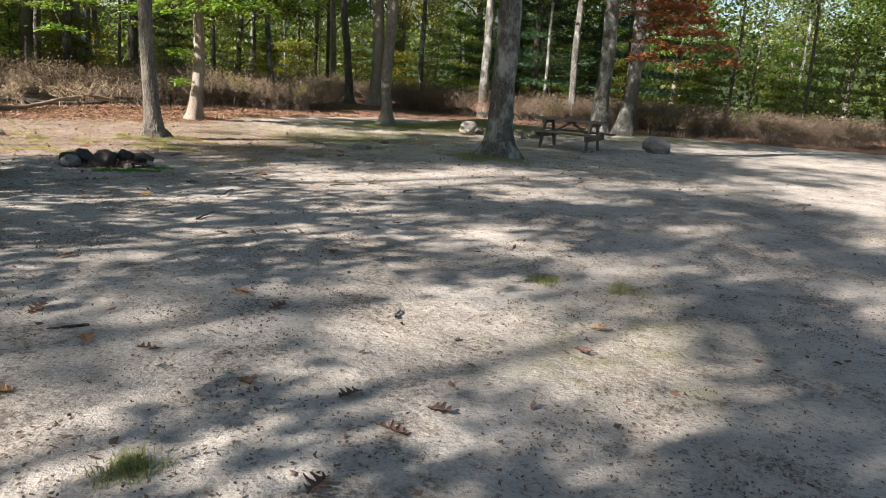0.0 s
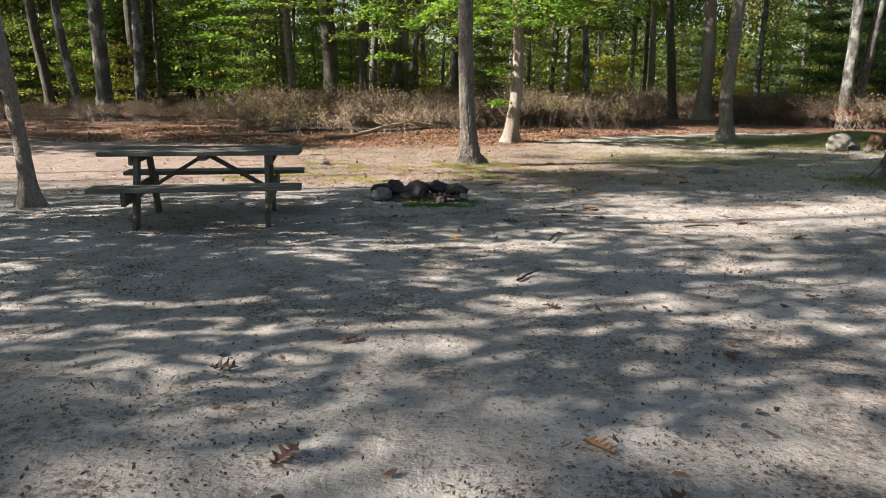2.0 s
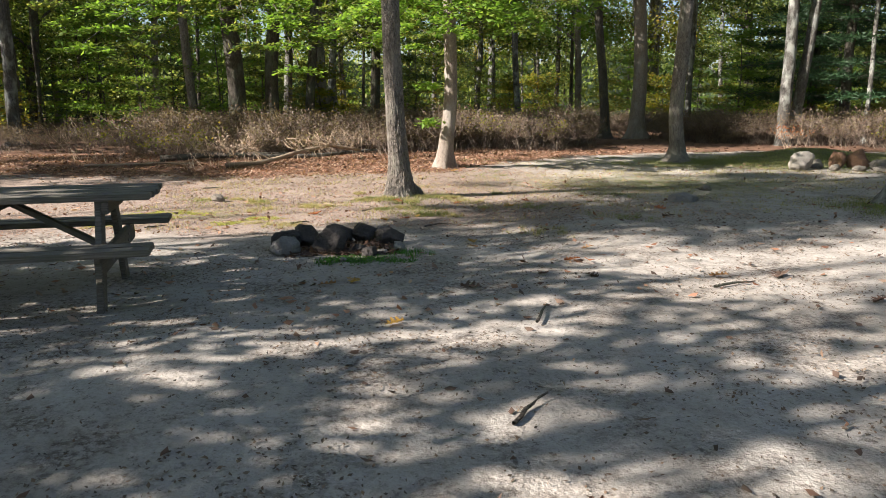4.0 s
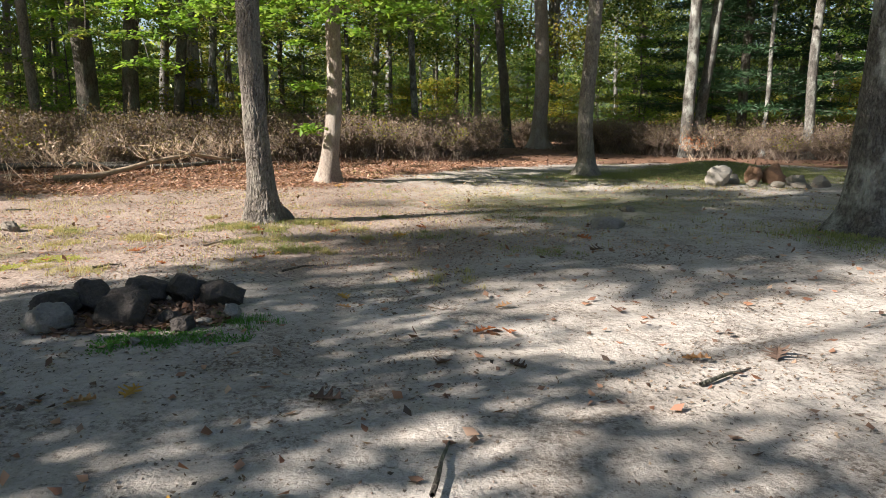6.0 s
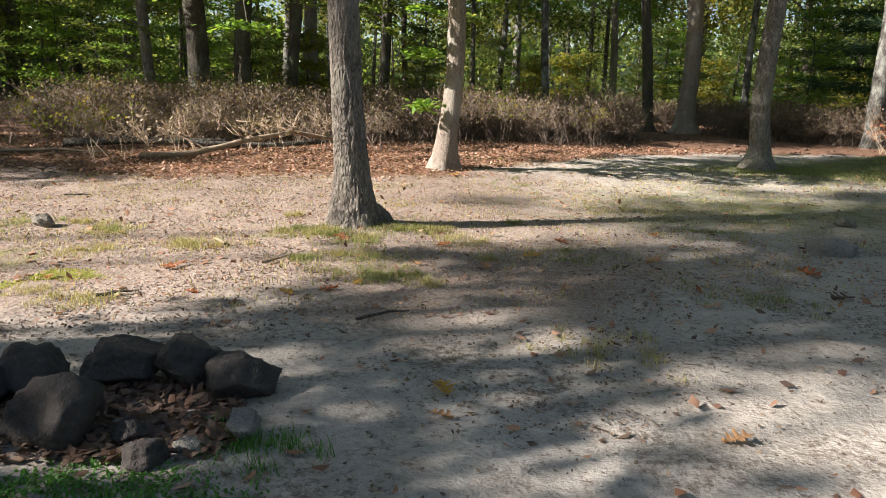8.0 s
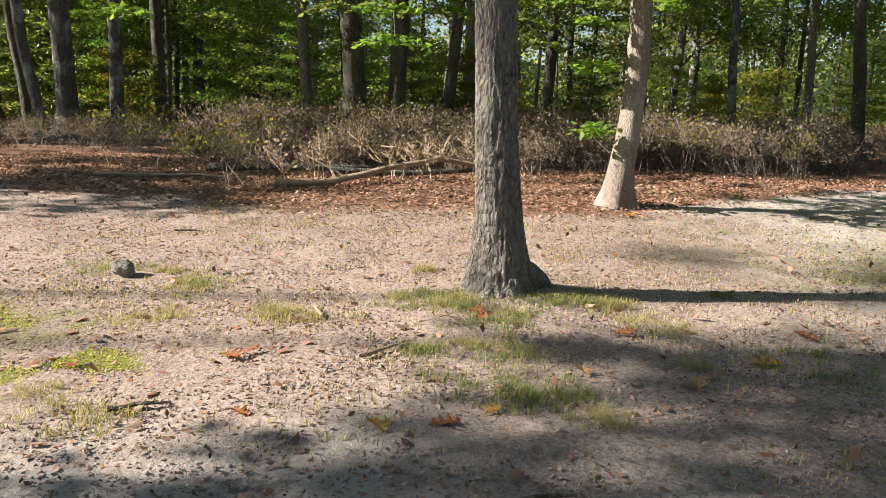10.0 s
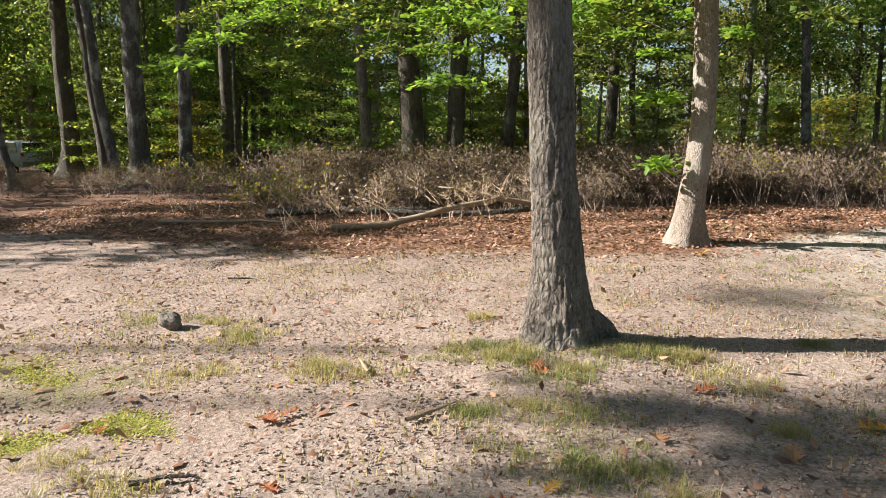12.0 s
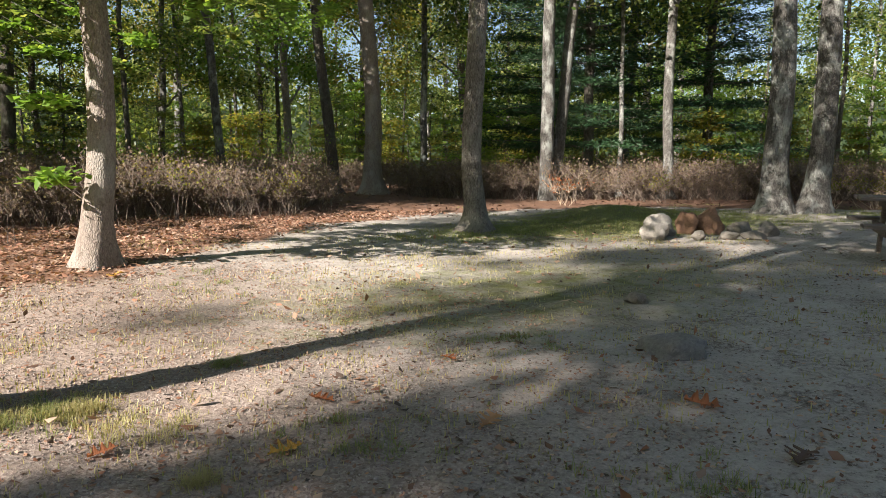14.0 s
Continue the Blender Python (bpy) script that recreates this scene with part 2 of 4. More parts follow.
        out.append(a.lerp(b, t) + off + Vector((0, 0, sag * 4 * t * (1 - t))))
    return out


def leaves(pos, size, r, flat=0.0, aspect=0.62):
    """Verts and tris of folded leaf blades at pos: each two triangles about a midrib. flat: 0 any way up, 1 level."""
    n = len(pos)
    d = r.normal(size=(n, 3))
    d[:, 2] *= (1 - flat) * 0.8 + 0.1
    d /= np.linalg.norm(d, axis=1)[:, None]
    u = r.normal(size=(n, 3))
    u[:, 2] *= (1 - flat)
    up = np.array([0, 0, 1.0]) * flat
    u = np.where(flat > 0.5, np.cross(d, up + 0.35 * u), np.cross(d, u))
    u /= np.linalg.norm(u, axis=1)[:, None] + 1e-9
    s = size * r.uniform(0.65, 1.3, n)[:, None]
    w = s * aspect * 0.5
    nrm = np.cross(d, u)
    v = np.stack([pos, pos + d * s * 0.55 + u * w + nrm * w * 0.35, pos + d * s, pos + d * s * 0.55 - u * w + nrm * w * 0.35], 1)
    base = np.arange(n)[:, None] * 4
    f = np.concatenate([base + [0, 1, 2], base + [0, 2, 3]], 0)
    return v.reshape(-1, 3), f


def blob_points(centres, spread, per, r):
    c = np.repeat(np.asarray(centres), per, 0)
    return c + r.normal(size=c.shape) * np.asarray(spread)


# ---------------------------------------------------------------- ground
def smooth01(a, lo, hi):
    t = np.clip((a - lo) / (hi - lo), 0, 1)
    return t * t * (3 - 2 * t)


def litter_edge(x):
    """y beyond which leaf litter covers the ground."""
    return np.interp(x, [-40, -8, -5, -3, -0.6, 1.5, 4, 6, 9, 12, 15, 19, 24, 30], [4.5, 4.4, 4.0, 3.3, 3.6, 3.7, 6.2, 8.2, 9.0, 8.8, 7.5, 4.0, 0, -10])


def shrub_edge(x):
    """y beyond which the knee-high thicket grows."""
    return np.interp(x, [-40, -8, -5, -3, -0.6, 1, 4.5, 7, 8.6, 9.0, 11.6, 12.2, 15, 19, 24, 30], [9, 8.5, 7.2, 6.6, 7.4, 8.2, 10.0, 11.3, 14, 22, 22, 13, 10.4, 8.5, 3, -8])


def build_ground():
    near = np.arange(-18, 26.01, 0.11)
    xs = np.concatenate([[-2500, -600, -200, -90, -60, -40, -28, -22], near, [30, 38, 50, 70, 110, 250, 700, 2500]])
    ys = np.concatenate([[-2500, -600, -200, -80, -50, -35, -25, -19], np.arange(-16, 20.01, 0.11), [23, 28, 36, 50, 75, 120, 250, 700, 2500]])
    X, Y = np.meshgrid(xs, ys)
    Z = rise(X, Y)
    small = np.zeros_like(Z)
    it = np.nonzero((np.abs(X) < 27) & (np.abs(Y) < 21))
    fx, fy = X[it], Y[it]
    small[it] = [0.016 * noise.noise((a * 2.3, b * 2.3, 0)) + 0.010 * noise.noise((a * 6.5, b * 6.5, 3)) for a, b in zip(fx.tolist(), fy.tolist())]
    Z = Z + small
    ny, nx = X.shape
    idx = np.arange(nx * ny).reshape(ny, nx)
    f = np.stack([idx[:-1, :-1], idx[:-1, 1:], idx[1:, 1:], idx[1:, :-1]], -1).reshape(-1, 4)
    m, nt, p = material("campsite_ground")
    v = coords(nt, (1, 1, 1), True)
    big = noise_tex(nt, v, 0.55, 5, 0.6)
    mid = noise_tex(nt, v, 3.2, 6, 0.65)
    fine = noise_tex(nt, v, 38, 6, 0.75)
    grit = nd(nt, "ShaderNodeTexVoronoi", Scale=75.0)
    nt.links.new(v, grit.inputs["Vector"])
    att = {}
    for a in ("litter", "gravel", "grass"):
        n = nt.nodes.new("ShaderNodeAttribute")
        n.attribute_name = a
        att[a] = n.outputs["Fac"]
    sand = mixc(nt, 0.55, ramp(nt, mid, [(0.3, (0.23, 0.195, 0.165)), (0.46, (0.395, 0.36, 0.322)), (0.66, (0.50, 0.465, 0.425))]),
                ramp(nt, fine, [(0.32, (0.19, 0.16, 0.135)), (0.46, (0.40, 0.365, 0.328)), (0.7, (0.50, 0.465, 0.425))]))
    gravel = mixc(nt, 0.6, ramp(nt, fine, [(0.3, (0.13, 0.097, 0.08)), (0.5, (0.295, 0.23, 0.19)), (0.68, (0.41, 0.335, 0.29))]),
                  ramp(nt, grit.outputs["Color"], [(0.1, (0.17, 0.128, 0.105)), (0.5, (0.315, 0.245, 0.205)), (0.9, (0.45, 0.385, 0.335))]))
    lit = mixc(nt, 0.5, ramp(nt, fine, [(0.3, (0.07, 0.045, 0.035)), (0.5, (0.20, 0.11, 0.07)), (0.7, (0.33, 0.20, 0.13))]),
               ramp(nt, mid, [(0.3, (0.10, 0.065, 0.05)), (0.7, (0.24, 0.14, 0.095))]))
    turf = mixc(nt, 0.5, ramp(nt, fine, [(0.3, (0.07, 0.09, 0.03)), (0.55, (0.17, 0.19, 0.07)), (0.7, (0.28, 0.26, 0.12))]),
                ramp(nt, mid, [(0.3, (0.12, 0.13, 0.05)), (0.7, (0.24, 0.22, 0.10))]))
    mulch = mixc(nt, 1.0, ramp(nt, noise_tex(nt, v, 1.3, 6, 0.7), [(0.48, (0, 0, 0)), (0.6, (1, 1, 1))]),
                 ramp(nt, noise_tex(nt, v, 26, 8, 0.8), [(0.46, (0, 0, 0)), (0.56, (0.8, 0.8, 0.8))]), 'MULTIPLY')
    sand = mixc(nt, mulch, sand, (0.11, 0.085, 0.068))
    c = mixc(nt, att["gravel"], sand, gravel)

    def broken(a, lo, hi):
        s = nt.nodes.new("ShaderNodeMath")
        s.operation = 'ADD'
        nt.links.new(a, s.inputs[0])
        k = nt.nodes.new("ShaderNodeMath")
        k.operation = 'MULTIPLY_ADD'
        k.inputs[1].default_value, k.inputs[2].default_value = 0.9, -0.45
        nt.links.new(mid, k.inputs[0])
        nt.links.new(k.outputs[0], s.inputs[1])
        return ramp(nt, s.outputs[0], [(lo, (0, 0, 0)), (hi, (1, 1, 1))])

    c = mixc(nt, broken(att["grass"], 0.42, 0.75), c, turf)
    c = mixc(nt, broken(att["litter"], 0.35, 0.7), c, lit)
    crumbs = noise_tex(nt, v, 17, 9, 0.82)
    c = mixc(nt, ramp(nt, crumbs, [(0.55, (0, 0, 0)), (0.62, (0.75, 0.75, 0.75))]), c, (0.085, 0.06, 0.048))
    stain = ramp(nt, big, [(0.35, (0.82, 0.80, 0.78)), (0.6, (1, 1, 1))])
    c = mixc(nt, 1.0, c, stain, 'MULTIPLY')
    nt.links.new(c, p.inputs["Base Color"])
    p.inputs["Roughness"].default_value = 0.95
    p.inputs["Specular IOR Level"].default_value = 0.15
    b1 = bump(nt, p, mid, 0.9, 0.06)
    b2 = bump(nt, p, fine, 0.6, 0.012, b1)
    bump(nt, p, grit.outputs["Distance"], 0.25, 0.005, b2)
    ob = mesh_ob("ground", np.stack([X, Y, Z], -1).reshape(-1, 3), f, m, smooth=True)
    tagged(ob, "pale sandy campsite ground with gravel and leaf litter", "ground", kind="structure")
    le = litter_edge(X)
    wob = 0.5 * np.sin(X * 2.1) + 0.35 * np.sin(X * 5.3 + 1)
    litter = smooth01(Y - le + 0.4 * wob, -0.5, 0.6)
    litter = np.maximum(litter, smooth01(-X - 30, 0, 10))
    gravel = smooth01(Y + 2.4 + 0.5 * wob, -0.6, 0.8) * smooth01(4.0 - X, 0, 3)
    grass = 0.9 * np.exp(-(((X - 10.5) / 5.5) ** 2 + ((Y - 5.2) / 2.8) ** 2))
    grass = np.maximum(grass, 0.66 * np.exp(-(((X - 4.6) / 4.5) ** 2 + ((Y - 1.2) / 2.6) ** 2)))
    grass = np.maximum(grass, 0.7 * np.exp(-(((X - 6.1) ** 2 + (Y + 2.4) ** 2) / 1.0)))
    grass = np.maximum(grass, 0.5 * np.exp(-(((X - 1.6) / 2.4) ** 2 + ((Y + 11.6) / 2.0) ** 2)))
    grass = np.maximum(grass, 0.55 * np.exp(-(((X + 2.6) / 1.2) ** 2 + ((Y + 1.0) / 0.9) ** 2)))
    for name, arr in (("litter", litter), ("gravel", gravel), ("grass", grass)):
        a = ob.data.attributes.new(name, 'FLOAT', 'POINT')
        a.data.foreach_set("value", arr.astype(np.float32).ravel())


build_ground()

# ---------------------------------------------------------------- trees
def trunk_mesh(height, r, lean=(0, 0), flare=1.9, seg=20, rings=26, seed=0, ridge=0.05, bend=0.12, taper=0.45, furrow=0.0):
    vs, fs = [], []
    for i in range(rings):
        t = (i / (rings - 1)) ** 1.5
        z = t * height - 0.12
        rr = r * (1 - taper * t) * (1 + (flare - 1) * math.exp(-max(z, 0) / ((1.9 if r < 0.16 else 1.1) * r)))
        cx = lean[0] * z + bend * noise.noise((seed, z * 0.35, 0)) * min(1, z)
        cy = lean[1] * z + bend * noise.noise((seed, z * 0.35, 9)) * min(1, z)
        for k in range(seg):
            a = 2 * math.pi * k / seg
            lobes = 0.30 * math.exp(-max(z, 0) / (1.2 * r)) * noise.noise((math.cos(a) * 1.6 + seed, math.sin(a) * 1.6, 0))
            n = 1 + lobes + ridge * noise.noise((math.cos(a) * 2 + seed, math.sin(a) * 2, z * 1.6))
            n += ridge * 0.55 * noise.noise((math.cos(a) * 7 + seed, math.sin(a) * 7, z * 7)) + ridge * 0.4 * noise.noise((math.cos(a) * 14, math.sin(a) * 14 + seed, z * 16))
            if furrow:
                w = 0.8 * noise.noise((math.cos(a) * 3, math.sin(a) * 3, z * 2.2 + seed))
                q = abs(noise.noise((math.cos(a + 0.12 * w) * 6.5 + seed, math.sin(a + 0.12 * w) * 6.5, z * 8)))
                n += furrow * (min(q * 5, 1) - 0.7) + 0.5 * furrow * noise.noise((math.cos(a) * 16, math.sin(a) * 16 + seed, z * 26))
            vs.append((cx + math.cos(a) * rr * n, cy + math.sin(a) * rr * n, z))
    for i in range(rings - 1):
        for k in range(seg):
            k2 = (k + 1) % seg
            fs.append((i * seg + k, i * seg + k2, (i + 1) * seg + k2, (i + 1) * seg + k))
    return vs, fs


def limbs(height, r, lean, seed, n, low, reach):
    out, tips = [], []
    rr = random.Random(seed)
    for i in range(n):
        z = height * (low + (1 - low) * (i + 0.5) / n)
        a = i * 2.4 + rr.uniform(-0.5, 0.5)
        L = reach * rr.uniform(0.6, 1.1) * (1.15 - 0.6 * z / height)
        s = Vector((lean[0] * z, lean[1] * z, z - 0.2))
        e = s + Vector((math.cos(a) * L, math.sin(a) * L, L * rr.uniform(0.15, 0.7)))
        p = curve_pts(s, e, 6, 0.15 * L, 0.10 * L / 2, seed + i)
        q0 = r * 0.36 * (1.1 - 0.7 * z / height)
        out.append(tube(p, [q0 * (1 - 0.16 * k) for k in range(6)], 6))
        tips += [p[3], p[4], p[5]]
        for j in range(2):
            e2 = p[3] + Vector((rr.uniform(-1, 1), rr.uniform(-1, 1), rr.uniform(0, 0.7))) * L * 0.5
            out.append(tube(curve_pts(p[3], e2, 4, 0, 0.06, seed + i + j), [q0 * 0.4, q0 * 0.3, q0 * 0.2, q0 * 0.08], 5))
            tips.append(e2)
    return out, tips


def make_tree(name, x, y, height, r, bark_m, leaf_m, lean=(0, 0), seed=0, crown_low=0.42, reach=3.2, n_limbs=9,
              per=75, leaf=0.15, spread=0.55, label="", stems=None, seg=20, rings=26, ridge=0.05, extra=4, flare=1.9, furrow=0.0):
    t = thing(name, x, y, float(rise(x, y)))
    tagged(t, label or "tall woodland oak with grey bark and green leaves", "tree", "woodland trees")
    pieces, tips = [], []
    for k, (dx, dy, sr, ln) in enumerate(stems or [(0, 0, r, lean)]):
        v, f = trunk_mesh(height, sr, ln, seed=seed * 3.1 + k * 7, seg=seg, rings=rings, ridge=ridge, flare=flare, furrow=furrow)
        pieces.append(([(a + dx, b + dy, c) for a, b, c in v], f))
        lm, tp = limbs(height, sr, ln, seed + 31 * k, n_limbs, crown_low, reach)
        pieces += [([Vector(a) + Vector((dx, dy, 0)) for a in v2], f2) for v2, f2 in lm]
        tips += [q + Vector((dx, dy, 0)) for q in tp]
    v, f = merge(pieces)
    mesh_ob("trunk", v, f, bark_m, t, smooth=True)
    r2 = np.random.default_rng(seed + 100)
    c = np.array([tuple(q) for q in tips])
    c = np.concatenate([c + r2.normal(size=c.shape) * 0.5 for _ in range(extra)], 0)
    pos = blob_points(c, (spread, spread, spread * 0.5), per, r2)
    lv, lf = leaves(pos, leaf, r2, 0.35)
    mesh_ob("crown", lv, lf, leaf_m, t)
    return t


TREES = [
    # name, x, y, height, radius, bark, leaves, lean, seed, crown_low, label
    ("oak_tree", 6.5, -2.2, 15, 0.31, BARK_GREY, LEAF_OAK, (-0.035, 0.0), 4, 0.5, "broad grey oak with lichen patches and mossy foot"),
    ("oak_tree", 7.35, 5.75, 14, 0.21, BARK_OAK, LEAF_OAK, (0.0, 0.0), 5, 0.42, "brown-grey oak with a flared foot in grass"),
    ("oak_tree", 11.7, 17.2, 15, 0.36, BARK_PALE, LEAF_OAK, (-0.035, 0), 6, 0.5, "pale-barked oak at the edge of the thicket"),
    ("oak_tree", 10.6, 17.9, 13, 0.24, BARK_DARK, LEAF_OAK, (-0.09, 0), 7, 0.5, "dark leaning oak beside a pale trunk"),
    ("oak_tree", -5.6, -4.0, 12, 0.105, BARK_PALE, LEAF_OAK, (-0.05, 0.0), 8, 0.62, "slender pale tree leaning beside the picnic table"),
    ("oak_tree", -3.5, 12.0, 15, 0.33, BARK_DARK, LEAF_OAK, (-0.01, 0), 11, 0.45, "thick dark oak standing in the thicket"),
    ("oak_tree", -2.55, 12.1, 15, 0.26, BARK_DARK, LEAF_OAK, (0.05, 0), 12, 0.45, "dark brown oak leaning from its thicker neighbour"),
    ("oak_tree", -1.45, 13.4, 13, 0.19, BARK_DARK, LEAF_OAK, (0.07, 0), 13, 0.45, ""),
    ("oak_tree", -4.9, 13.5, 13, 0.18, BARK_OAK, LEAF_OAK, (-0.07, 0), 14, 0.45, ""),
    ("oak_tree", -11.7, 14.0, 15, 0.34, BARK_GREY, LEAF_OAK, (0.0, 0), 15, 0.5, "thick grey oak with pale lichen by the track"),
    ("oak_tree", -10.6, 14.6, 15, 0.24, BARK_GREY, LEAF_OAK, (0.01, 0), 16, 0.5, ""),
    ("oak_tree", -12.9, 14.6, 14, 0.2, BARK_GREY, LEAF_OAK, (-0.12, 0), 17, 0.5, "grey oak leaning over the track"),
    ("oak_tree", -18.5, 20.0, 15, 0.42, BARK_DARK, LEAF_OAK, (0.0, 0), 18, 0.5, ""),
    ("oak_tree", -14.9, 13.0, 13, 0.13, BARK_GREY, LEAF_OAK, (-0.13, 0), 19, 0.5, "thin leaning tree in front of the parked car"),
    ("oak_tree", -15.2, 17.5, 14, 0.24, BARK_DARK, LEAF_OAK, (-0.11, 0), 20, 0.5, ""),
    ("oak_tree", -14.2, 24.5, 15, 0.32, BARK_DARK, LEAF_OAK, (-0.02, 0), 21, 0.5, ""),
    ("oak_tree", -21.5, 17.5, 15, 0.34, BARK_DARK, LEAF_OAK, (-0.01, 0), 22, 0.5, ""),
    ("oak_tree", -18.2, 12.0, 15, 0.28, BARK_DARK, LEAF_OAK, (0.0, 0), 23, 0.5, ""),
    ("oak_tree", 17.9, 10.2, 13, 0.2, BARK_GREY, LEAF_YELLOW, (-0.01, 0), 25, 0.4, "crooked pale forked tree in the thicket"),
    ("oak_tree", 17.6, 11.8, 12, 0.1, BARK_GREY, LEAF_OAK, (0, 0), 26, 0.4, ""),
    ("oak_tree", 6.6, 16.6, 13, 0.16, BARK_GREY, LEAF_OAK, (-0.09, 0), 27, 0.4, ""),
    ("oak_tree", 14.8, 19.0, 13, 0.17, BARK_GREY, LEAF_OAK, (0.02, 0), 28, 0.4, ""),
]
near_oak = make_tree("oak_tree", -0.02, 0.14, 14, 0.136, BARK_OAK, LEAF_OAK, (-0.03, 0.0), 1, 0.36, 3.0, seg=110, rings=300, ridge=0.055, flare=2.15, furrow=0.045,
          label="rough ridged oak trunk rising from sparse grass")
rv, rf = tube([(0.04, 0.02, 0.16), (0.13, 0.05, 0.12), (0.21, 0.08, 0.08), (0.29, 0.11, 0.02), (0.36, 0.13, -0.03)], [0.11, 0.09, 0.075, 0.06, 0.03], 14, 0.4, 2.0)
mesh_ob("root", rv, rf, BARK_OAK, near_oak, "knobbly root at the trunk's foot", smooth=True)
make_tree("pale_tree", 1.40, 4.32, 13, 0.138, BARK_PALE, LEAF_BRIGHT, (0.035, 0.0), 2, 0.36, 2.6, seg=64, rings=180, ridge=0.04, flare=2.1, furrow=0.022,
          label="pale pinkish-barked tree at the leaf litter's edge")
for n_, x_, y_, h_, r_, b_, l_, ln_, s_, cl_, lab_ in TREES:
    make_tree(n_, x_, y_, h_, 0.8 * r_, b_, l_, ln_, s_, cl_, label=lab_, flare=2.2, furrow=0.04, seg=36, rings=70)
make_tree("oak_tree", 14.3, 11.6, 14, 0.3, BARK_GREY, LEAF_OAK, seed=30, stems=[(0, 0, 0.2, (0.0, 0)), (0.32, 0.05, 0.18, (0.12, 0))], flare=1.5, furrow=0.04, seg=32, rings=60,
          label="twin-stemmed grey oak splitting near the ground")
make_tree("oak_tree", 15.7, 5.1, 14, 0.4, BARK_GREY, LEAF_OAK, seed=33, stems=[(-0.3, 0.15, 0.28, (-0.01, 0)), (0.35, -0.35, 0.26, (0.05, -0.01))],
          label="thick twin-stemmed oak with dead brown leaves")

# oaks out of the walk's sight to the west, which shade the clearing
SHADE = [(-14, -4.3, 12.5, 67, 0.8, 2.0, 0.07), (-9.2, -5.5, 5.7, 50, 0.42, 2.0, 0.12), (-9.8, -9.0, 9.5, 41, 0.42, 2.4, 0.14), (-10, -15.2, 9.5, 43, 0.42, 2.4, 0.14), (-12.2, -7.6, 6, 57, 0.4, 2.4, 0.12), (-11, -18.4, 10, 44, 0.42, 3.0, 0.14),
         (-15.5, -4.9, 15, 45, 0.62, 2.5, 0.1), (-17.5, 2.8, 8.5, 47, 0.5, 3.0, 0.14), (-22, 6.4, 13, 52, 0.35, 3.4, 0.14), (-25, 9.6, 14, 53, 0.35, 3.4, 0.14), (-27, -14.1, 18, 49, 0.6, 3.4, 0.14),
         (-22, 1.9, 22, 55, 0.85, 3.6, 0.07), (-26, -4.6, 24, 58, 0.77, 4.2, 0.06), (-20, -5.3, 19, 59, 0.72, 2.5, 0.06), (-23.5, -3.3, 20.5, 62, 0.88, 2.8, 0.06), (-18, -8.0, 20, 61, 0.78, 3.2, 0.1),
         (-18, -10.8, 17, 63, 0.76, 3.0, 0.1), (-20, -14.4, 18, 64, 0.76, 3.2, 0.1), (-17.5, -16.4, 14, 65, 0.72, 2.6, 0.1), (-21.5, 3.9, 11, 66, 0.42, 3.2, 0.14)]
for x_, y_, h_, s_, cl_, re_, r_ in SHADE:
    make_tree("oak_tree", x_, y_, h_, r_, BARK_OAK, LEAF_OAK, seed=s_, crown_low=cl_, reach=re_, n_limbs=8, per=88, leaf=0.2, spread=0.31, extra=1)

# woodland behind, from a few grown oaks set out again
woods_r = random.Random(5)
PROTO = [make_tree("oak_tree", 3 + 5.5 * k, 30 + 3 * (k % 2), 13 + k, 0.15 + 0.03 * k, (BARK_DARK, BARK_GREY, BARK_OAK, BARK_GREY, BARK_DARK)[k],
                   (LEAF_OAK, LEAF_OAK, LEAF_BRIGHT, LEAF_YELLOW, LEAF_OAK)[k], ((0, 0), (0.05, 0.02), (-0.04, 0), (0.02, -0.03), (-0.06, 0.03))[k], 60 + k,
                   0.22, 3.4, 10, per=60, leaf=0.19, seg=12, rings=14, extra=3) for k in range(5)]
spots = []


def free(x, y, gap):
    return all((x - a) ** 2 + (y - b) ** 2 > gap * gap for a, b in spots)


for a in TREES:
    spots.append((a[1], a[2]))


def clear_of_car(x, y):
    """Keeps the lane of sight to the parked car open."""
    k = (y + 4.1) / 31.0
    return y > 30 or abs(x + 27.4 * k) > 2.2


THIN = [make_tree("oak_tree", -6.5 + 6.3 * k, 24 + 2 * k, 12, 0.085 + 0.02 * k, (BARK_DARK, BARK_GREY, BARK_DARK)[k], LEAF_OAK, ((0.05, 0), (-0.03, 0.02), (0.0, 0.03))[k], 160 + k, 0.4, 2.0, 7, per=40, leaf=0.17,
                  seg=10, rings=14, extra=2, label="slender dark woodland tree with a thin crown") for k in range(3)]
PROTO += THIN + THIN
count = 0
while count < 135:
    x_, y_ = woods_r.uniform(-48, 52), woods_r.uniform(-30, 54)
    deep = y_ > shrub_edge(x_) + 8 and clear_of_car(x_, y_) and not (x_ < -17 and y_ < 14)
    behind = y_ < -22 or (x_ > 24 and y_ < 6) or (x_ < -31 and y_ < 22)
    sparse = 0 < x_ < 14 and y_ < 34 and woods_r.random() < 0.5
    if (deep or behind) and not sparse and free(x_, y_, 2.6):
        spots.append((x_, y_))
        s = woods_r.uniform(0.85, 1.15)
        copy_thing(woods_r.choice(PROTO), pose(x_, y_, 0, 0, 0, woods_r.uniform(0, 360)))
        count += 1
count = 0
while count < 26:
    x_, y_ = woods_r.uniform(-48, -9), woods_r.uniform(27, 52)
    if free(x_, y_, 2.0) and y_ > 29 - 0.3 * (x_ + 30):
        spots.append((x_, y_))
        copy_thing(woods_r.choice(PROTO[:5]), pose(x_, y_, 0, 0, 0, woods_r.uniform(0, 360)))
        count += 1


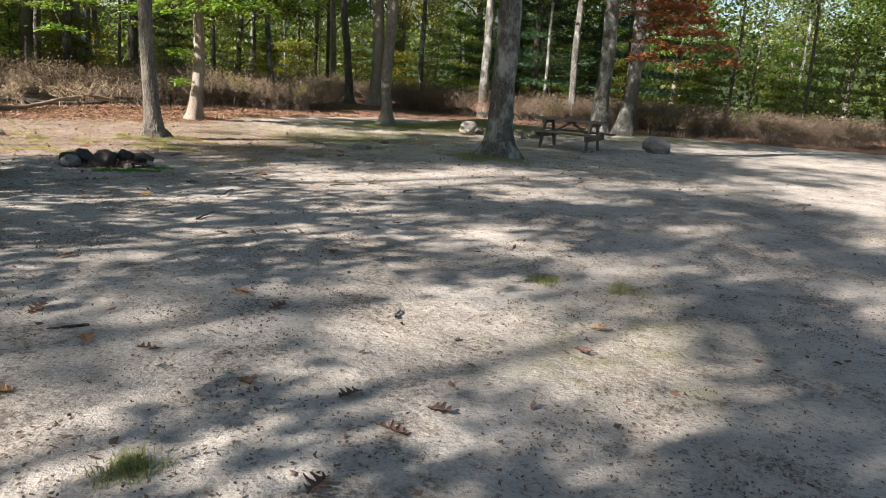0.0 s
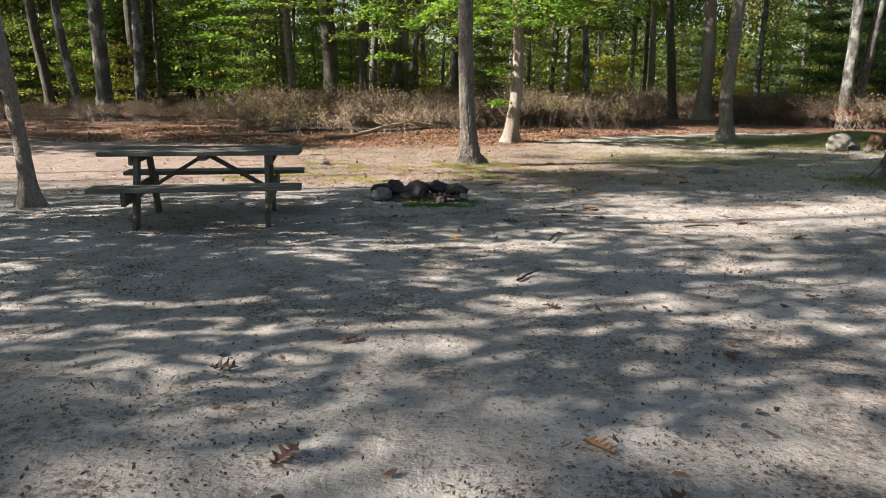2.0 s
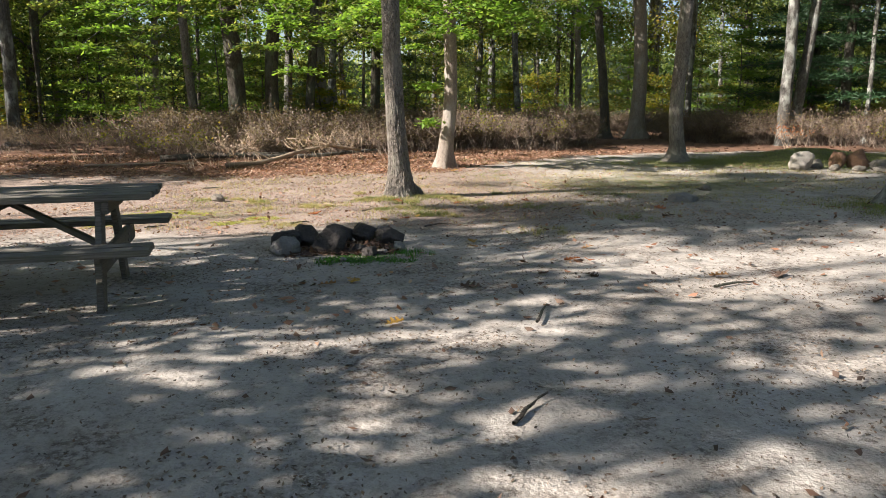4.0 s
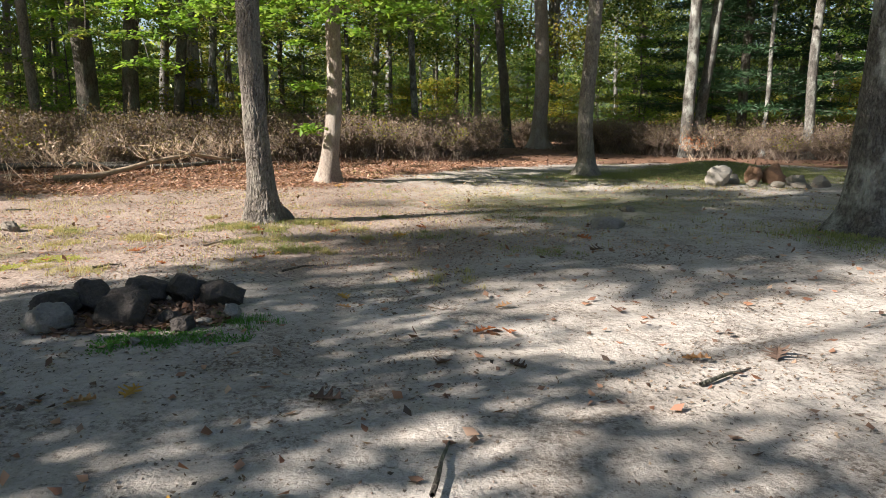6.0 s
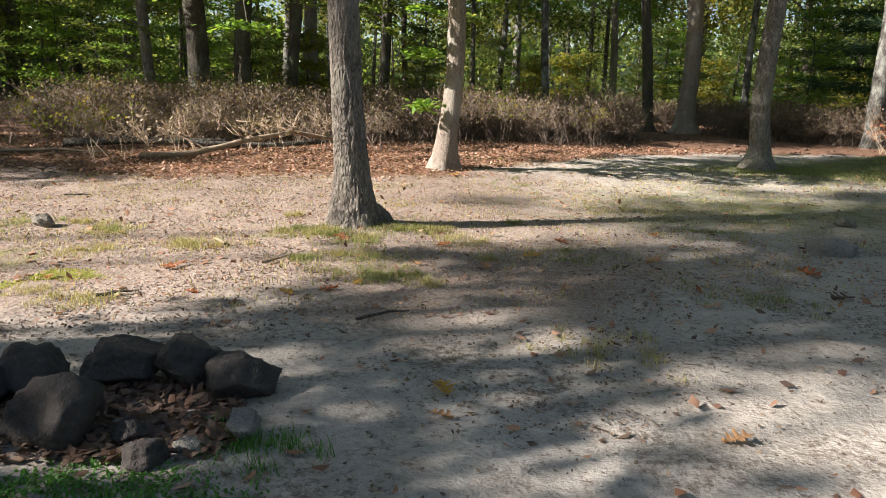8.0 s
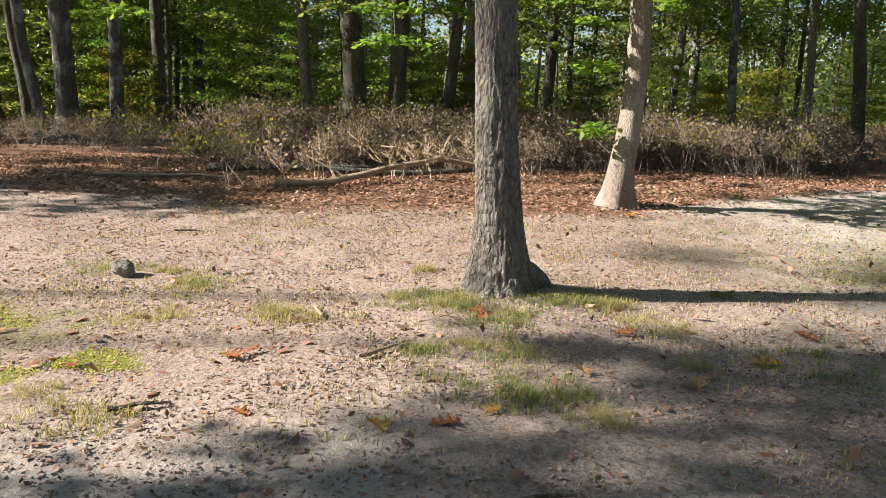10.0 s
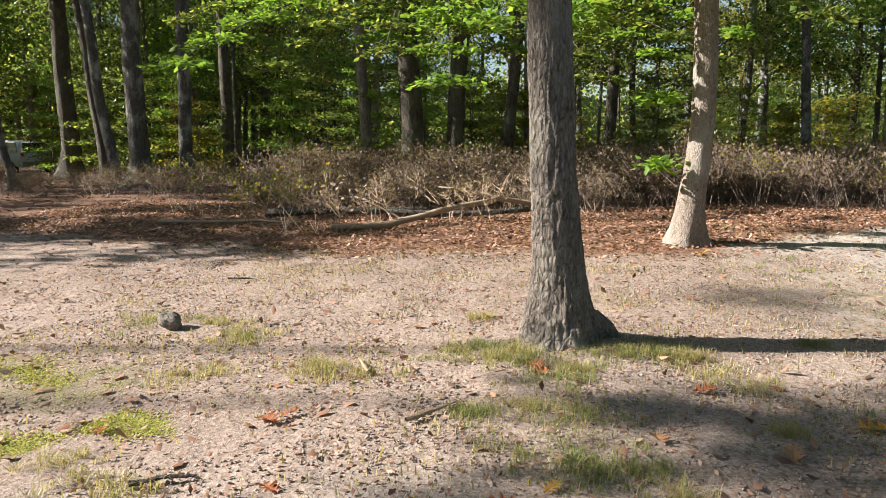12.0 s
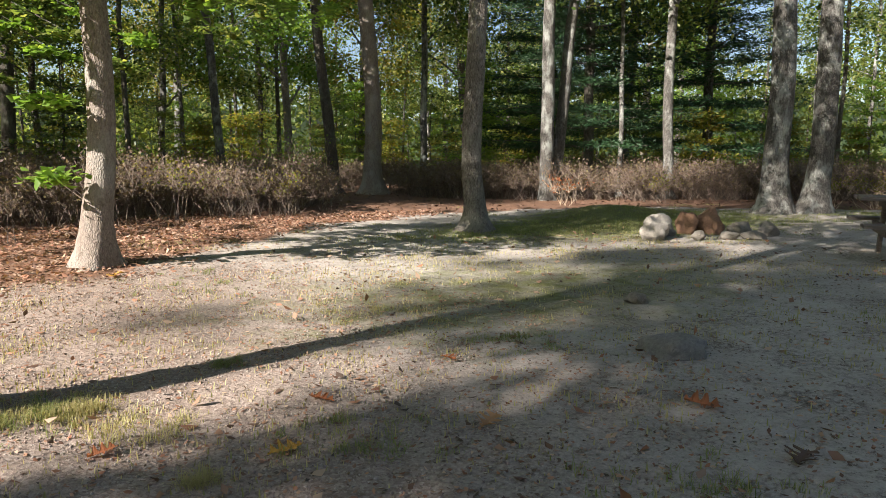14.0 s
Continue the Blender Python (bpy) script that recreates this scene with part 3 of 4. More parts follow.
def sapling(x, y, h, leaf_m, seed, label):
    t = thing("sapling", x, y, float(rise(x, y)))
    tagged(t, label, "sapling", "understory saplings")
    r2 = np.random.default_rng(seed)
    top = Vector((r2.normal() * 0.25, r2.normal() * 0.25, h))
    stem = curve_pts((0, 0, -0.1), top, 9, 0, 0.07, seed)
    pieces = [tube(stem, [0.035 - 0.0035 * i for i in range(9)], 6)]
    cs = []
    for i in range(22):
        z = h * (0.22 + 0.78 * i / 22)
        b = stem[min(8, int(8 * z / h))]
        a = i * 2.4
        L = r2.uniform(0.5, 1.35) * (1.2 - 0.6 * z / h)
        e = b + Vector((math.cos(a) * L, math.sin(a) * L, r2.uniform(-0.1, 0.35)))
        pieces.append(tube([b, b.lerp(e, 0.5) + Vector((0, 0, 0.08)), e], [0.012, 0.008, 0.003], 4))
        for k in range(4):
            cs.append(tuple(b.lerp(e, 0.4 + 0.2 * k)))
    mesh_ob("stem", *pieces[0], BARK_DARK, t)
    v, f = merge(pieces[1:])
    tagged(mesh_ob("branchwork", v, f, BARK_DARK, t), kind="stuff")
    pos = blob_points(np.array(cs), (0.22, 0.22, 0.05), 26, r2)
    lv, lf = leaves(pos, 0.13, r2, 0.7)
    mesh_ob("foliage", lv, lf, leaf_m, t)
    return t


SAP = [sapling(-7.5, 17.5, 4.2, LEAF_OAK, 71, "green leafy sapling in the understory"),
       sapling(-9.5, 19, 5.2, LEAF_BRIGHT, 72, "bright green sapling in the understory"),
       sapling(-12.5, 18.5, 3.0, LEAF_YELLOW, 73, "yellowing sapling above the thicket"),
       sapling(2.5, 17, 4.6, LEAF_OAK, 74, "dark green leafy sapling in the understory")]
count = 0
while count < 140:
    x_, y_ = woods_r.uniform(-40, 42), woods_r.uniform(0, 46)
    if y_ > shrub_edge(x_) + 5.5 and clear_of_car(x_, y_) and not (x_ < -16 and y_ < 17) and not (x_ < -7 and y_ < 16) and free(x_, y_, 1.1) and not (0 < x_ < 12 and y_ < 28 and woods_r.random() < 0.55):
        spots.append((x_, y_))
        copy_thing(woods_r.choice(SAP), pose(x_, y_, 0, 0, 0, woods_r.uniform(0, 360)))
        count += 1


# far woods that close the view all round
def far_woods():
    r2 = np.random.default_rng(3)
    n = 2000
    a = r2.uniform(0, 2 * math.pi, n)
    d = r2.uniform(52, 66, n)
    c = np.stack([np.cos(a) * d, 8 + np.sin(a) * d, r2.uniform(0.3, 8.5, n)], 1)
    pos = blob_points(c, (1.2, 1.2, 0.8), 42, r2)
    v, f = leaves(pos, 0.55, r2, 0.3)
    ob = mesh_ob("far_woods_foliage", v, f, LEAF_OAK)
    tagged(ob, "dense green foliage of the far woods", "woods", kind="stuff")


far_woods()


def backdrop():
    m, nt, p = material("woods_painted_shade")
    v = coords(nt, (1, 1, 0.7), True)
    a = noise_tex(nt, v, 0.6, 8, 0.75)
    # near-black mottling paints the shade between distant foliage onto this plain wall
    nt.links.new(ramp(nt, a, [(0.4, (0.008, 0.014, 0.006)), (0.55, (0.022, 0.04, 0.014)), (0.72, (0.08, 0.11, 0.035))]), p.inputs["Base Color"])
    p.inputs["Roughness"].default_value = 1.0
    n = 240
    vs, fs = [], []
    for k in range(n):
        a = 2 * math.pi * k / n
        top = 7.0 + 2.2 * noise.noise((math.cos(a) * 9, math.sin(a) * 9, 0)) + 1.6 * noise.noise((math.cos(a) * 40, math.sin(a) * 40, 2))
        for z in (-0.5, 3.0, top):
            vs.append((math.cos(a) * 72, 8 + math.sin(a) * 72, z))
    for k in range(n):
        for j in range(2):
            k2 = (k + 1) % n
            fs.append((k * 3 + j, k * 3 + j + 1, k2 * 3 + j + 1, k2 * 3 + j))
    tagged(mesh_ob("backdrop", vs, fs, m, smooth=True), "plain wall painted as distant green woods with shaded gaps", "woods", kind="structure")


backdrop()


def pine(x, y, h, seed):
    t = thing("white_pine", x, y)
    tagged(t, "dark green pine with level tiers of boughs", "pine tree")
    v, f = trunk_mesh(h, 0.19, seed=seed, seg=14, rings=18)
    mesh_ob("trunk", v, f, BARK_DARK, t, smooth=True)
    r2 = np.random.default_rng(seed)
    pieces, cs = [], []
    z = 1.6
    while z < h:
        for k in range(6):
            a = k * math.pi / 3 + r2.uniform(-0.4, 0.4)
            L = r2.uniform(2.6, 4.6) * (1.05 - 0.8 * z / h)
            e = Vector((math.cos(a) * L, math.sin(a) * L, z + r2.uniform(-0.25, 0.35)))
            b = Vector((0, 0, z))
            m2 = b.lerp(e, 0.55) + Vector((0, 0, 0.12))
            pieces.append(tube([b, m2, e], [0.035, 0.02, 0.006], 5))
            for q in np.linspace(0.3, 1, 9):
                w = 0.5 * (1.1 - abs(q - 0.6))
                for s in (-1, 0, 1):
                    cs.append(tuple(b.lerp(e, q) + Vector((-math.sin(a), math.cos(a), 0)) * s * w + Vector((0, 0, 0.08))))
        z += r2.uniform(0.55, 0.85)
    v, f = merge(pieces)
    mesh_ob("bough_frame", v, f, BARK_DARK, t)
    pos = blob_points(np.array(cs), (0.16, 0.16, 0.06), 16, r2)
    lv, lf = leaves(pos, 0.2, r2, 0.5, 0.16)
    mesh_ob("needle_foliage", lv, lf, LEAF_PINE, t)


pine(18.6, 14.2, 13, 81)
pine(23.0, 12.5, 12, 82)
pine(20.5, 18.5, 14, 83)


def leafy_limb(start, end, n, width, leaf_m, seed, parent=None, name="leafy_branch", label="", size=0.11, r0=0.014, droop=0.1):
    """A low limb with level sprays of leaves over its outer half."""
    r2 = np.random.default_rng(seed)
    p = curve_pts(start, end, 8, droop, 0.03, seed)
    base = p[0].copy()
    t = thing(name, *base)
    tagged(t, label, "branch", "low leafy branches")
    pieces = [tube([q - base for q in p], [r0 * (1 - 0.11 * i) for i in range(8)], 6)]
    cs = []
    for i in range(3, 8):
        for s in (-1, 1):
            d = (p[-1] - p[0]).normalized().cross(Vector((0, 0, 1))).normalized() * s * width * r2.uniform(0.4, 1)
            e = p[i] + d + (p[-1] - p[0]).normalized() * 0.1 - Vector((0, 0, 0.05))
            pieces.append(tube([p[i] - base, e - base], [r0 * 0.4, 0.002], 4))
            for q in np.linspace(0.1, 1, 5):
                cs.append(tuple(p[i].lerp(e, q) - base))
    v, f = merge(pieces)
    mesh_ob("limb", v, f, BARK_DARK, t)
    pos = blob_points(np.array(cs), (0.09, 0.09, 0.035), max(2, n // len(cs)), r2)
    lv, lf = leaves(pos, size, r2, 0.75)
    mesh_ob("foliage", lv, lf, leaf_m, t)


leafy_limb((-2.55, 12.0, 4.2), (-1.5, 5.2, 2.1), 700, 0.55, LEAF_BRIGHT, 91, label="bright green leafy limb reaching over the thicket", droop=0.5, r0=0.03)
leafy_limb((-3.4, 12.0, 4.6), (-2.6, 6.0, 2.6), 700, 0.7, LEAF_OAK, 92, label="green leafy limb over the thicket", droop=0.4, r0=0.03)
for k, (e_, m_) in enumerate([((0.2, 4.6, 2.75), LEAF_BRIGHT), ((-0.6, 3.6, 2.9), LEAF_BRIGHT), ((2.6, 4.4, 2.95), LEAF_BRIGHT), ((1.2, 2.9, 2.75), LEAF_BRIGHT), ((0.6, 5.6, 2.9), LEAF_OAK),
                               ((3.2, 3.8, 2.85), LEAF_BRIGHT), ((0.1, 3.4, 2.6), LEAF_BRIGHT), ((2.3, 3.0, 2.9), LEAF_BRIGHT), ((-0.9, 5.0, 2.8), LEAF_BRIGHT)]):
    leafy_limb((1.5, 4.32, 3.9), e_, 560, 0.5, m_, 95 + 50 * k, label="leafy limb of the pale tree with bright leaves", r0=0.02, size=0.12)
leafy_limb((1.27, 4.25, 0.98), (0.98, 4.1, 1.0), 60, 0.12, LEAF_BRIGHT, 101, label="small sprout of bright leaves on the pale trunk", size=0.12, r0=0.006, droop=0.03)
leafy_limb((1.27, 4.25, 1.72), (1.0, 4.1, 1.78), 40, 0.1, LEAF_BRIGHT, 102, label="small sprout of bright leaves on the pale trunk", size=0.12, r0=0.006, droop=0.03)
low_r = random.Random(17)
HOSTS = [(-3.5, 12.0), (1.45, 4.4), (7.35, 5.75), (-4.9, 13.5), (-1.45, 13.4), (-10.6, 14.6)]
for k in range(20):
    x_ = -8 + 13.5 * (k + low_r.random()) / 20
    y_ = low_r.uniform(6.0, 10.5)
    hx, hy = min(HOSTS, key=lambda h: (h[0] - x_) ** 2 + (h[1] - y_) ** 2)
    leafy_limb((hx, hy, 5.0), (x_, y_, low_r.uniform(2.5, 3.9)), 800, 0.9, LEAF_BRIGHT if k % 3 else LEAF_OAK, 130 + k, label="low leafy limb with level sprays of green leaves", r0=0.03, size=0.13, droop=0.3)
for k, e_ in enumerate([(12.6, 0.6, 2.5), (13.3, -0.2, 3.4), (14.2, 0.3, 2.4), (13.0, 1.2, 3.8), (14.9, 0.4, 3.3), (14.4, 1.4, 2.9), (15.6, 0.2, 2.6)]):
    leafy_limb((16.3, 3.7, 5.2), e_, 420, 0.6, LEAF_DEAD, 105 + k, label="limb of hanging dead red-brown oak leaves", r0=0.03, size=0.16, droop=0.2)


# ---------------------------------------------------------------- thicket
def twig_set(r2, h, n, spread):
    """Thin forked stems of one shrub: verts and tris, and the tips."""
    V, F, tips = [], [], []

    def stick(a, b, w):
        d = b - a
        s = np.cross(d, r2.normal(size=3))
        s = s / (np.linalg.norm(s) + 1e-9) * w
        s2 = np.cross(d, s)
        s2 = s2 / (np.linalg.norm(s2) + 1e-9) * w
        o = len(V)
        V.extend([a + s, a - 0.5 * s + 0.87 * s2, a - 0.5 * s - 0.87 * s2, b])
        F.extend([(o, o + 1, o + 3), (o + 1, o + 2, o + 3), (o + 2, o, o + 3)])

    for _ in range(n):
        a = np.array([r2.normal() * spread * 0.35, r2.normal() * spread * 0.35, -0.04])
        m = a + np.array([r2.normal() * spread * 0.5, r2.normal() * spread * 0.5, h * r2.uniform(0.4, 0.7)])
        stick(a, m, 0.009)
        for _ in range(4):
            e = m + np.array([r2.normal() * spread * 0.4, r2.normal() * spread * 0.4, h * r2.uniform(0.05, 0.45)])
            stick(m, e, 0.006)
            tips.append(m + (e - m) * 0.5)
            tips.append(e)
            for _ in range(2):
                g = e + np.array([r2.normal() * 0.08, r2.normal() * 0.08, r2.uniform(0, 0.12)])
                stick(m + (e - m) * r2.uniform(0.4, 0.9), g, 0.004)
                tips.append(g)
    return np.array(V), np.array(F), np.array(tips)


def thicket():
    r2 = np.random.default_rng(21)
    protos = []
    for k in range(7):
        V, F, T = twig_set(r2, 0.75, 9, 0.38)
        L, LF = leaves(T[::2] + r2.normal(size=T[::2].shape) * 0.02, 0.045, r2, 0.2)
        L2, LF2 = leaves(T + r2.normal(size=T.shape) * 0.05, 0.05, r2, 0.2)
        protos.append((V, F, np.concatenate([L, L2]), np.concatenate([LF, LF2 + len(L)])))
    tw, tf, lv, lf = [], [], [], []
    to = lo = 0
    n = 0
    while n < 1700:
        x, y = r2.uniform(-26, 30), r2.uniform(2, 25)
        e = float(shrub_edge(x))
        if y < e + r2.uniform(-0.4, 0.5) or y > e + 9:
            continue
        if r2.random() > 1.25 - 0.11 * (y - e) or (x < -6 and (y < 10 or r2.random() < 0.7)):
            continue
        n += 1
        V, F, L, LF = protos[int(r2.integers(7))]
        s, a = r2.uniform(0.6, 1.5), r2.uniform(0, 6.28)
        R = np.array([[math.cos(a), -math.sin(a), 0], [math.sin(a), math.cos(a), 0], [0, 0, r2.uniform(0.85, 1.1)]]) * s
        o = np.array([x, y, float(rise(x, y))])
        if x < -6:
            R = R * 0.6
        elif x < 1 and y < e + 1.4:
            R = R * 0.72
        tw.append(V @ R.T + o)
        tf.append(F + to)
        to += len(V)
        lv.append(L @ R.T + o)
        lf.append(LF + lo)
        lo += len(L)
    a = mesh_ob("thicket_twigs", np.concatenate(tw), np.concatenate(tf), SHRUB)
    tagged(a, "knee-high brown huckleberry thicket of bare twigs", "shrubs", kind="stuff")
    b = mesh_ob("thicket_leaves", np.concatenate(lv), np.concatenate(lf), SHRUB_LEAF)
    tagged(b, "small russet and olive leaves on the thicket", "shrubs", kind="stuff")


thicket()


def shrub(x, y, h, spread, n, twig, leaf_m, seed, label):
    r2 = np.random.default_rng(seed)
    t = thing("shrub", x, y, float(rise(x, y)))
    tagged(t, label, "shrub", "shrubs at the thicket's edge")
    V, F, T = twig_set(r2, h, n, spread)
    mesh_ob("twig_mass", V, F, twig, t)
    L, LF = leaves(T, 0.06, r2, 0.2)
    mesh_ob("foliage", L, LF, leaf_m, t)


SH = [(-3.0, 4.9, 0.62, 0.3, 12, SHRUB_PALE, SHRUB_PALE), (-3.7, 5.0, 0.85, 0.35, 9, SHRUB_PALE, LEAF_YELLOW), (-2.5, 5.6, 0.7, 0.3, 8, SHRUB_PALE, SHRUB_LEAF),
      (-1.5, 5.9, 0.6, 0.4, 10, SHRUB_PALE, SHRUB_LEAF), (-1.0, 6.3, 0.75, 0.3, 8, SHRUB_PALE, SHRUB_LEAF), (-4.6, 5.6, 0.7, 0.4, 9, SHRUB, LEAF_YELLOW),
      (-0.3, 6.6, 0.7, 0.35, 9, SHRUB_PALE, SHRUB), (0.5, 6.9, 0.75, 0.4, 10, SHRUB, SHRUB_LEAF), (-5.6, 6.4, 0.9, 0.45, 10, SHRUB, LEAF_YELLOW), (-6.5, 7.2, 0.9, 0.45, 10, SHRUB_PALE, SHRUB_LEAF),
      (2.2, 8.4, 0.9, 0.45, 12, SHRUB, SHRUB_LEAF), (3.3, 9.0, 1.0, 0.45, 12, SHRUB, LEAF_YELLOW), (4.5, 9.4, 1.05, 0.5, 12, SHRUB, SHRUB_LEAF), (5.6, 9.9, 0.9, 0.4, 10, SHRUB, LEAF_YELLOW),
      (7.2, 13.2, 1.8, 0.7, 16, SHRUB, LEAF_BRIGHT), (6.3, 13.0, 1.6, 0.7, 16, SHRUB, LEAF_BRIGHT), (13.2, 9.6, 0.7, 0.4, 9, SHRUB_PALE, LEAF_DEAD), (15.9, 8.8, 0.8, 0.4, 10, SHRUB, LEAF_YELLOW),
      (18.0, 5.5, 0.8, 0.45, 10, SHRUB_PALE, LEAF_YELLOW), (19.0, 4.8, 0.8, 0.45, 10, SHRUB_PALE, LEAF_YELLOW), (20.5, 5.5, 0.8, 0.45, 10, SHRUB, LEAF_YELLOW), (21.8, 3.4, 0.8, 0.45, 10, SHRUB_PALE, LEAF_YELLOW), (22.5, 5.0, 1.1, 0.5, 10, SHRUB, LEAF_BRIGHT)]
for k, (x_, y_, h_, sp_, n_, tw_, lf_) in enumerate(SH):
    shrub(x_, y_, h_, sp_, n_, tw_, lf_, 200 + k,
          "sunlit pale bare-twigged shrub beside the fallen branch" if tw_ is SHRUB_PALE else "brown shrub with a few yellow-green leaves")


# ---------------------------------------------------------------- dead wood
def branch(points, r0, r1, mat, label, seed, forks=()):
    p0 = Vector(points[0])
    t = thing("fallen_branch", p0.x, p0.y, p0.z)
    tagged(t, label, "branch", "fallen branches")
    pts = []
    for a, b in zip(points[:-1], points[1:]):
        pts += curve_pts(a, b, 5, 0, 0.015, seed)[:-1]
    pts.append(Vector(points[-1]))
    n = len(pts)
    v, f = tube([q - p0 for q in pts], [r0 + (r1 - r0) * i / (n - 1) for i in range(n)], 10, 0.25, seed)
    mesh_ob("stem", v, f, mat, t, smooth=True)
    for i, e, r in forks:
        q = pts[i]
        v, f = tube([a - p0 for a in curve_pts(q, e, 5, 0.03, 0.02, seed + i)], [r, r * 0.8, r * 0.6, r * 0.45, r * 0.25], 7, 0.2, seed)
        mesh_ob("fork", v, f, mat, t, smooth=True)


branch([(-3.05, 4.85, 0.15), (-2.3, 5.15, 0.18), (-1.7, 5.6, 0.33), (-0.95, 6.2, 0.46), (-0.2, 6.5, 0.34)], 0.05, 0.035, DEADWOOD, "bleached bent dead branch lying on leaf litter", 3,
       ((12, (-1.9, 6.3, 0.62), 0.03), (12, (-0.8, 6.35, 0.85), 0.025), (5, (-2.9, 5.4, 0.55), 0.02)))
branch([(-4.6, 6.3, 0.2), (-3.2, 6.2, 0.26), (-1.6, 6.6, 0.24)], 0.07, 0.04, BARK_DARK, "dark rotting log in the brush pile", 5, ((4, (-3.6, 6.1, 0.7), 0.02),))
branch([(-2.6, 6.0, 0.25), (-1.4, 6.3, 0.22), (0.2, 7.0, 0.3)], 0.06, 0.03, BARK_GREY, "grey dead log half buried in litter", 6, ((6, (-0.9, 6.6, 0.8), 0.018),))
branch([(-5.9, 5.4, 0.14), (-4.4, 5.5, 0.17), (-3.7, 5.4, 0.16)], 0.03, 0.015, DEADWOOD, "thin fallen branch on dark litter", 8)
for k, (x_, y_, a_, l_, m_) in enumerate([(-0.571, -1.12, 55, 0.30, DEADWOOD), (-1.064, -0.48, 115, 0.26, DEADWOOD), (-1.42, -1.89, 25, 0.22, BARK_DARK), (-3.0, -1.9, 40, 0.25, BARK_DARK), (-2.9, 1.9, 8, 0.3, BARK_DARK),
                                          (0.1, -2.42, 15, 0.3, BARK_DARK), (0.2, -5.9, 65, 0.4, BARK_DARK), (1.9, -5.4, 20, 0.5, BARK_DARK), (0.4, -10.6, 60, 0.2, BARK_DARK), (-1.6, -10.3, 170, 0.25, BARK_DARK), (-0.3, -7.3, 50, 0.35, BARK_DARK)]):
    d = Vector((math.cos(radians(a_)), math.sin(radians(a_)), 0)) * l_ * 0.5
    z_ = float(rise(x_, y_)) + 0.018
    t = thing("stick", x_, y_, z_)
    tagged(t, "short dead stick lying on the ground", "stick", "fallen sticks")
    v, f = tube(curve_pts(-d, d, 6, 0.004, 0.012, k), [0.011, 0.011, 0.01, 0.008, 0.006, 0.004], 6, 0.3, k)
    mesh_ob("stick_stem", v, f, m_, t)


# ---------------------------------------------------------------- rocks
def rock(x, y, sx, sy, sz, mat, seed, label, group, sink=0.16, rz=0.0, cuts=11, name="rock"):
    bm = bmesh.new()
    bmesh.ops.create_icosphere(bm, subdivisions=4, radius=1.0)
    rr = random.Random(seed)
    planes = [(Vector((rr.gauss(0, 1), rr.gauss(0, 1), rr.gauss(0, 0.8))).normalized(), rr.uniform(0.55, 0.82)) for _ in range(cuts)]
    for v in bm.verts:
        for n, d in planes:
            k = v.co.dot(n) - d
            if k > 0:
                v.co -= n * k * 0.9
        w = 1 + 0.16 * noise.noise(v.co * 1.7 + Vector((seed, 0, 0))) + 0.10 * noise.noise(v.co * 4.2 + Vector((0, seed, 0))) + 0.05 * noise.noise(v.co * 9)
        v.co = Vector((v.co.x * sx * w, v.co.y * sy * w, v.co.z * sz * w))
    me = bpy.data.meshes.new(name)
    bm.to_mesh(me)
    bm.free()
    me.materials.append(mat)
    me.polygons.foreach_set("use_smooth", [True] * len(me.polygons))
    ob = new(name, me)
    low = min(v.co.z for v in me.vertices)
    ob.matrix_basis = pose(x, y, float(rise(x, y)) - low - sink * 2 * sz, 0, 0, rz)
    return tagged(ob, label, "rock", group)


RING = [(-1.10, -3.66, 0.20, 0.16, 0.155, ROCK_DARK, 10), (-1.32, -3.30, 0.18, 0.15, 0.118, ROCK_DARK, -25), (-1.02, -3.17, 0.22, 0.15, 0.108, ROCK_DARK, 5), (-0.75, -3.20, 0.17, 0.15, 0.122, ROCK_DARK, 0),
        (-0.54, -3.33, 0.165, 0.15, 0.108, ROCK_DARK, -30), (-1.50, -3.42, 0.16, 0.14, 0.12, ROCK_DARK, 40), (-1.50, -3.68, 0.15, 0.13, 0.11, ROCK_GREY, 70)]
for k, (x_, y_, a_, b_, c_, m_, z_) in enumerate(RING):
    rock(x_, y_, a_, b_, c_, m_, 11 + k, "soot-darkened grey stone of the fire ring" if m_ is ROCK_DARK else "grey rounded stone of the fire ring", "stones of the near fire ring", rz=z_)
for k, (x_, y_, s_, m_) in enumerate([(-0.63, -3.80, 0.045, ROCK_PALE), (-0.47, -3.68, 0.07, ROCK_GREY), (-0.75, -3.88, 0.07, ROCK_DARK), (-0.85, -3.72, 0.06, ROCK_DARK), (-1.0, -4.1, 0.03, ROCK_GREY)]):
    rock(x_, y_, s_ * 1.2, s_, s_ * 0.8, m_, 31 + k, "small loose stone beside the fire ring", "small stones by the fire ring")
FAR_RING = [(8.85, 3.25, 0.27, 0.22, 0.24, ROCK_PALE, "large pale boulder of the far fire ring"), (9.35, 3.45, 0.17, 0.14, 0.12, ROCK_SAND, ""), (9.9, 3.5, 0.2, 0.16, 0.22, ROCK_BROWN, "red-brown stone of the far fire ring"),
            (10.25, 3.3, 0.26, 0.2, 0.24, ROCK_BROWN, "red-brown stone of the far fire ring"), (10.4, 2.9, 0.2, 0.18, 0.17, ROCK_SAND, ""), (10.75, 2.6, 0.22, 0.16, 0.16, ROCK_SAND, ""),
            (9.3, 2.85, 0.13, 0.11, 0.09, ROCK_SAND, ""), (9.7, 2.6, 0.22, 0.15, 0.08, ROCK_SAND, ""), (10.1, 2.45, 0.2, 0.15, 0.08, ROCK_SAND, "")]
for k, (x_, y_, a_, b_, c_, m_, l_) in enumerate(FAR_RING):
    rock(x_, y_, a_, b_, c_, m_, 51 + k, l_ or "grey stone of the far fire ring", "stones of the far fire ring", rz=37 * k, cuts=4 if m_ is ROCK_PALE else 9)
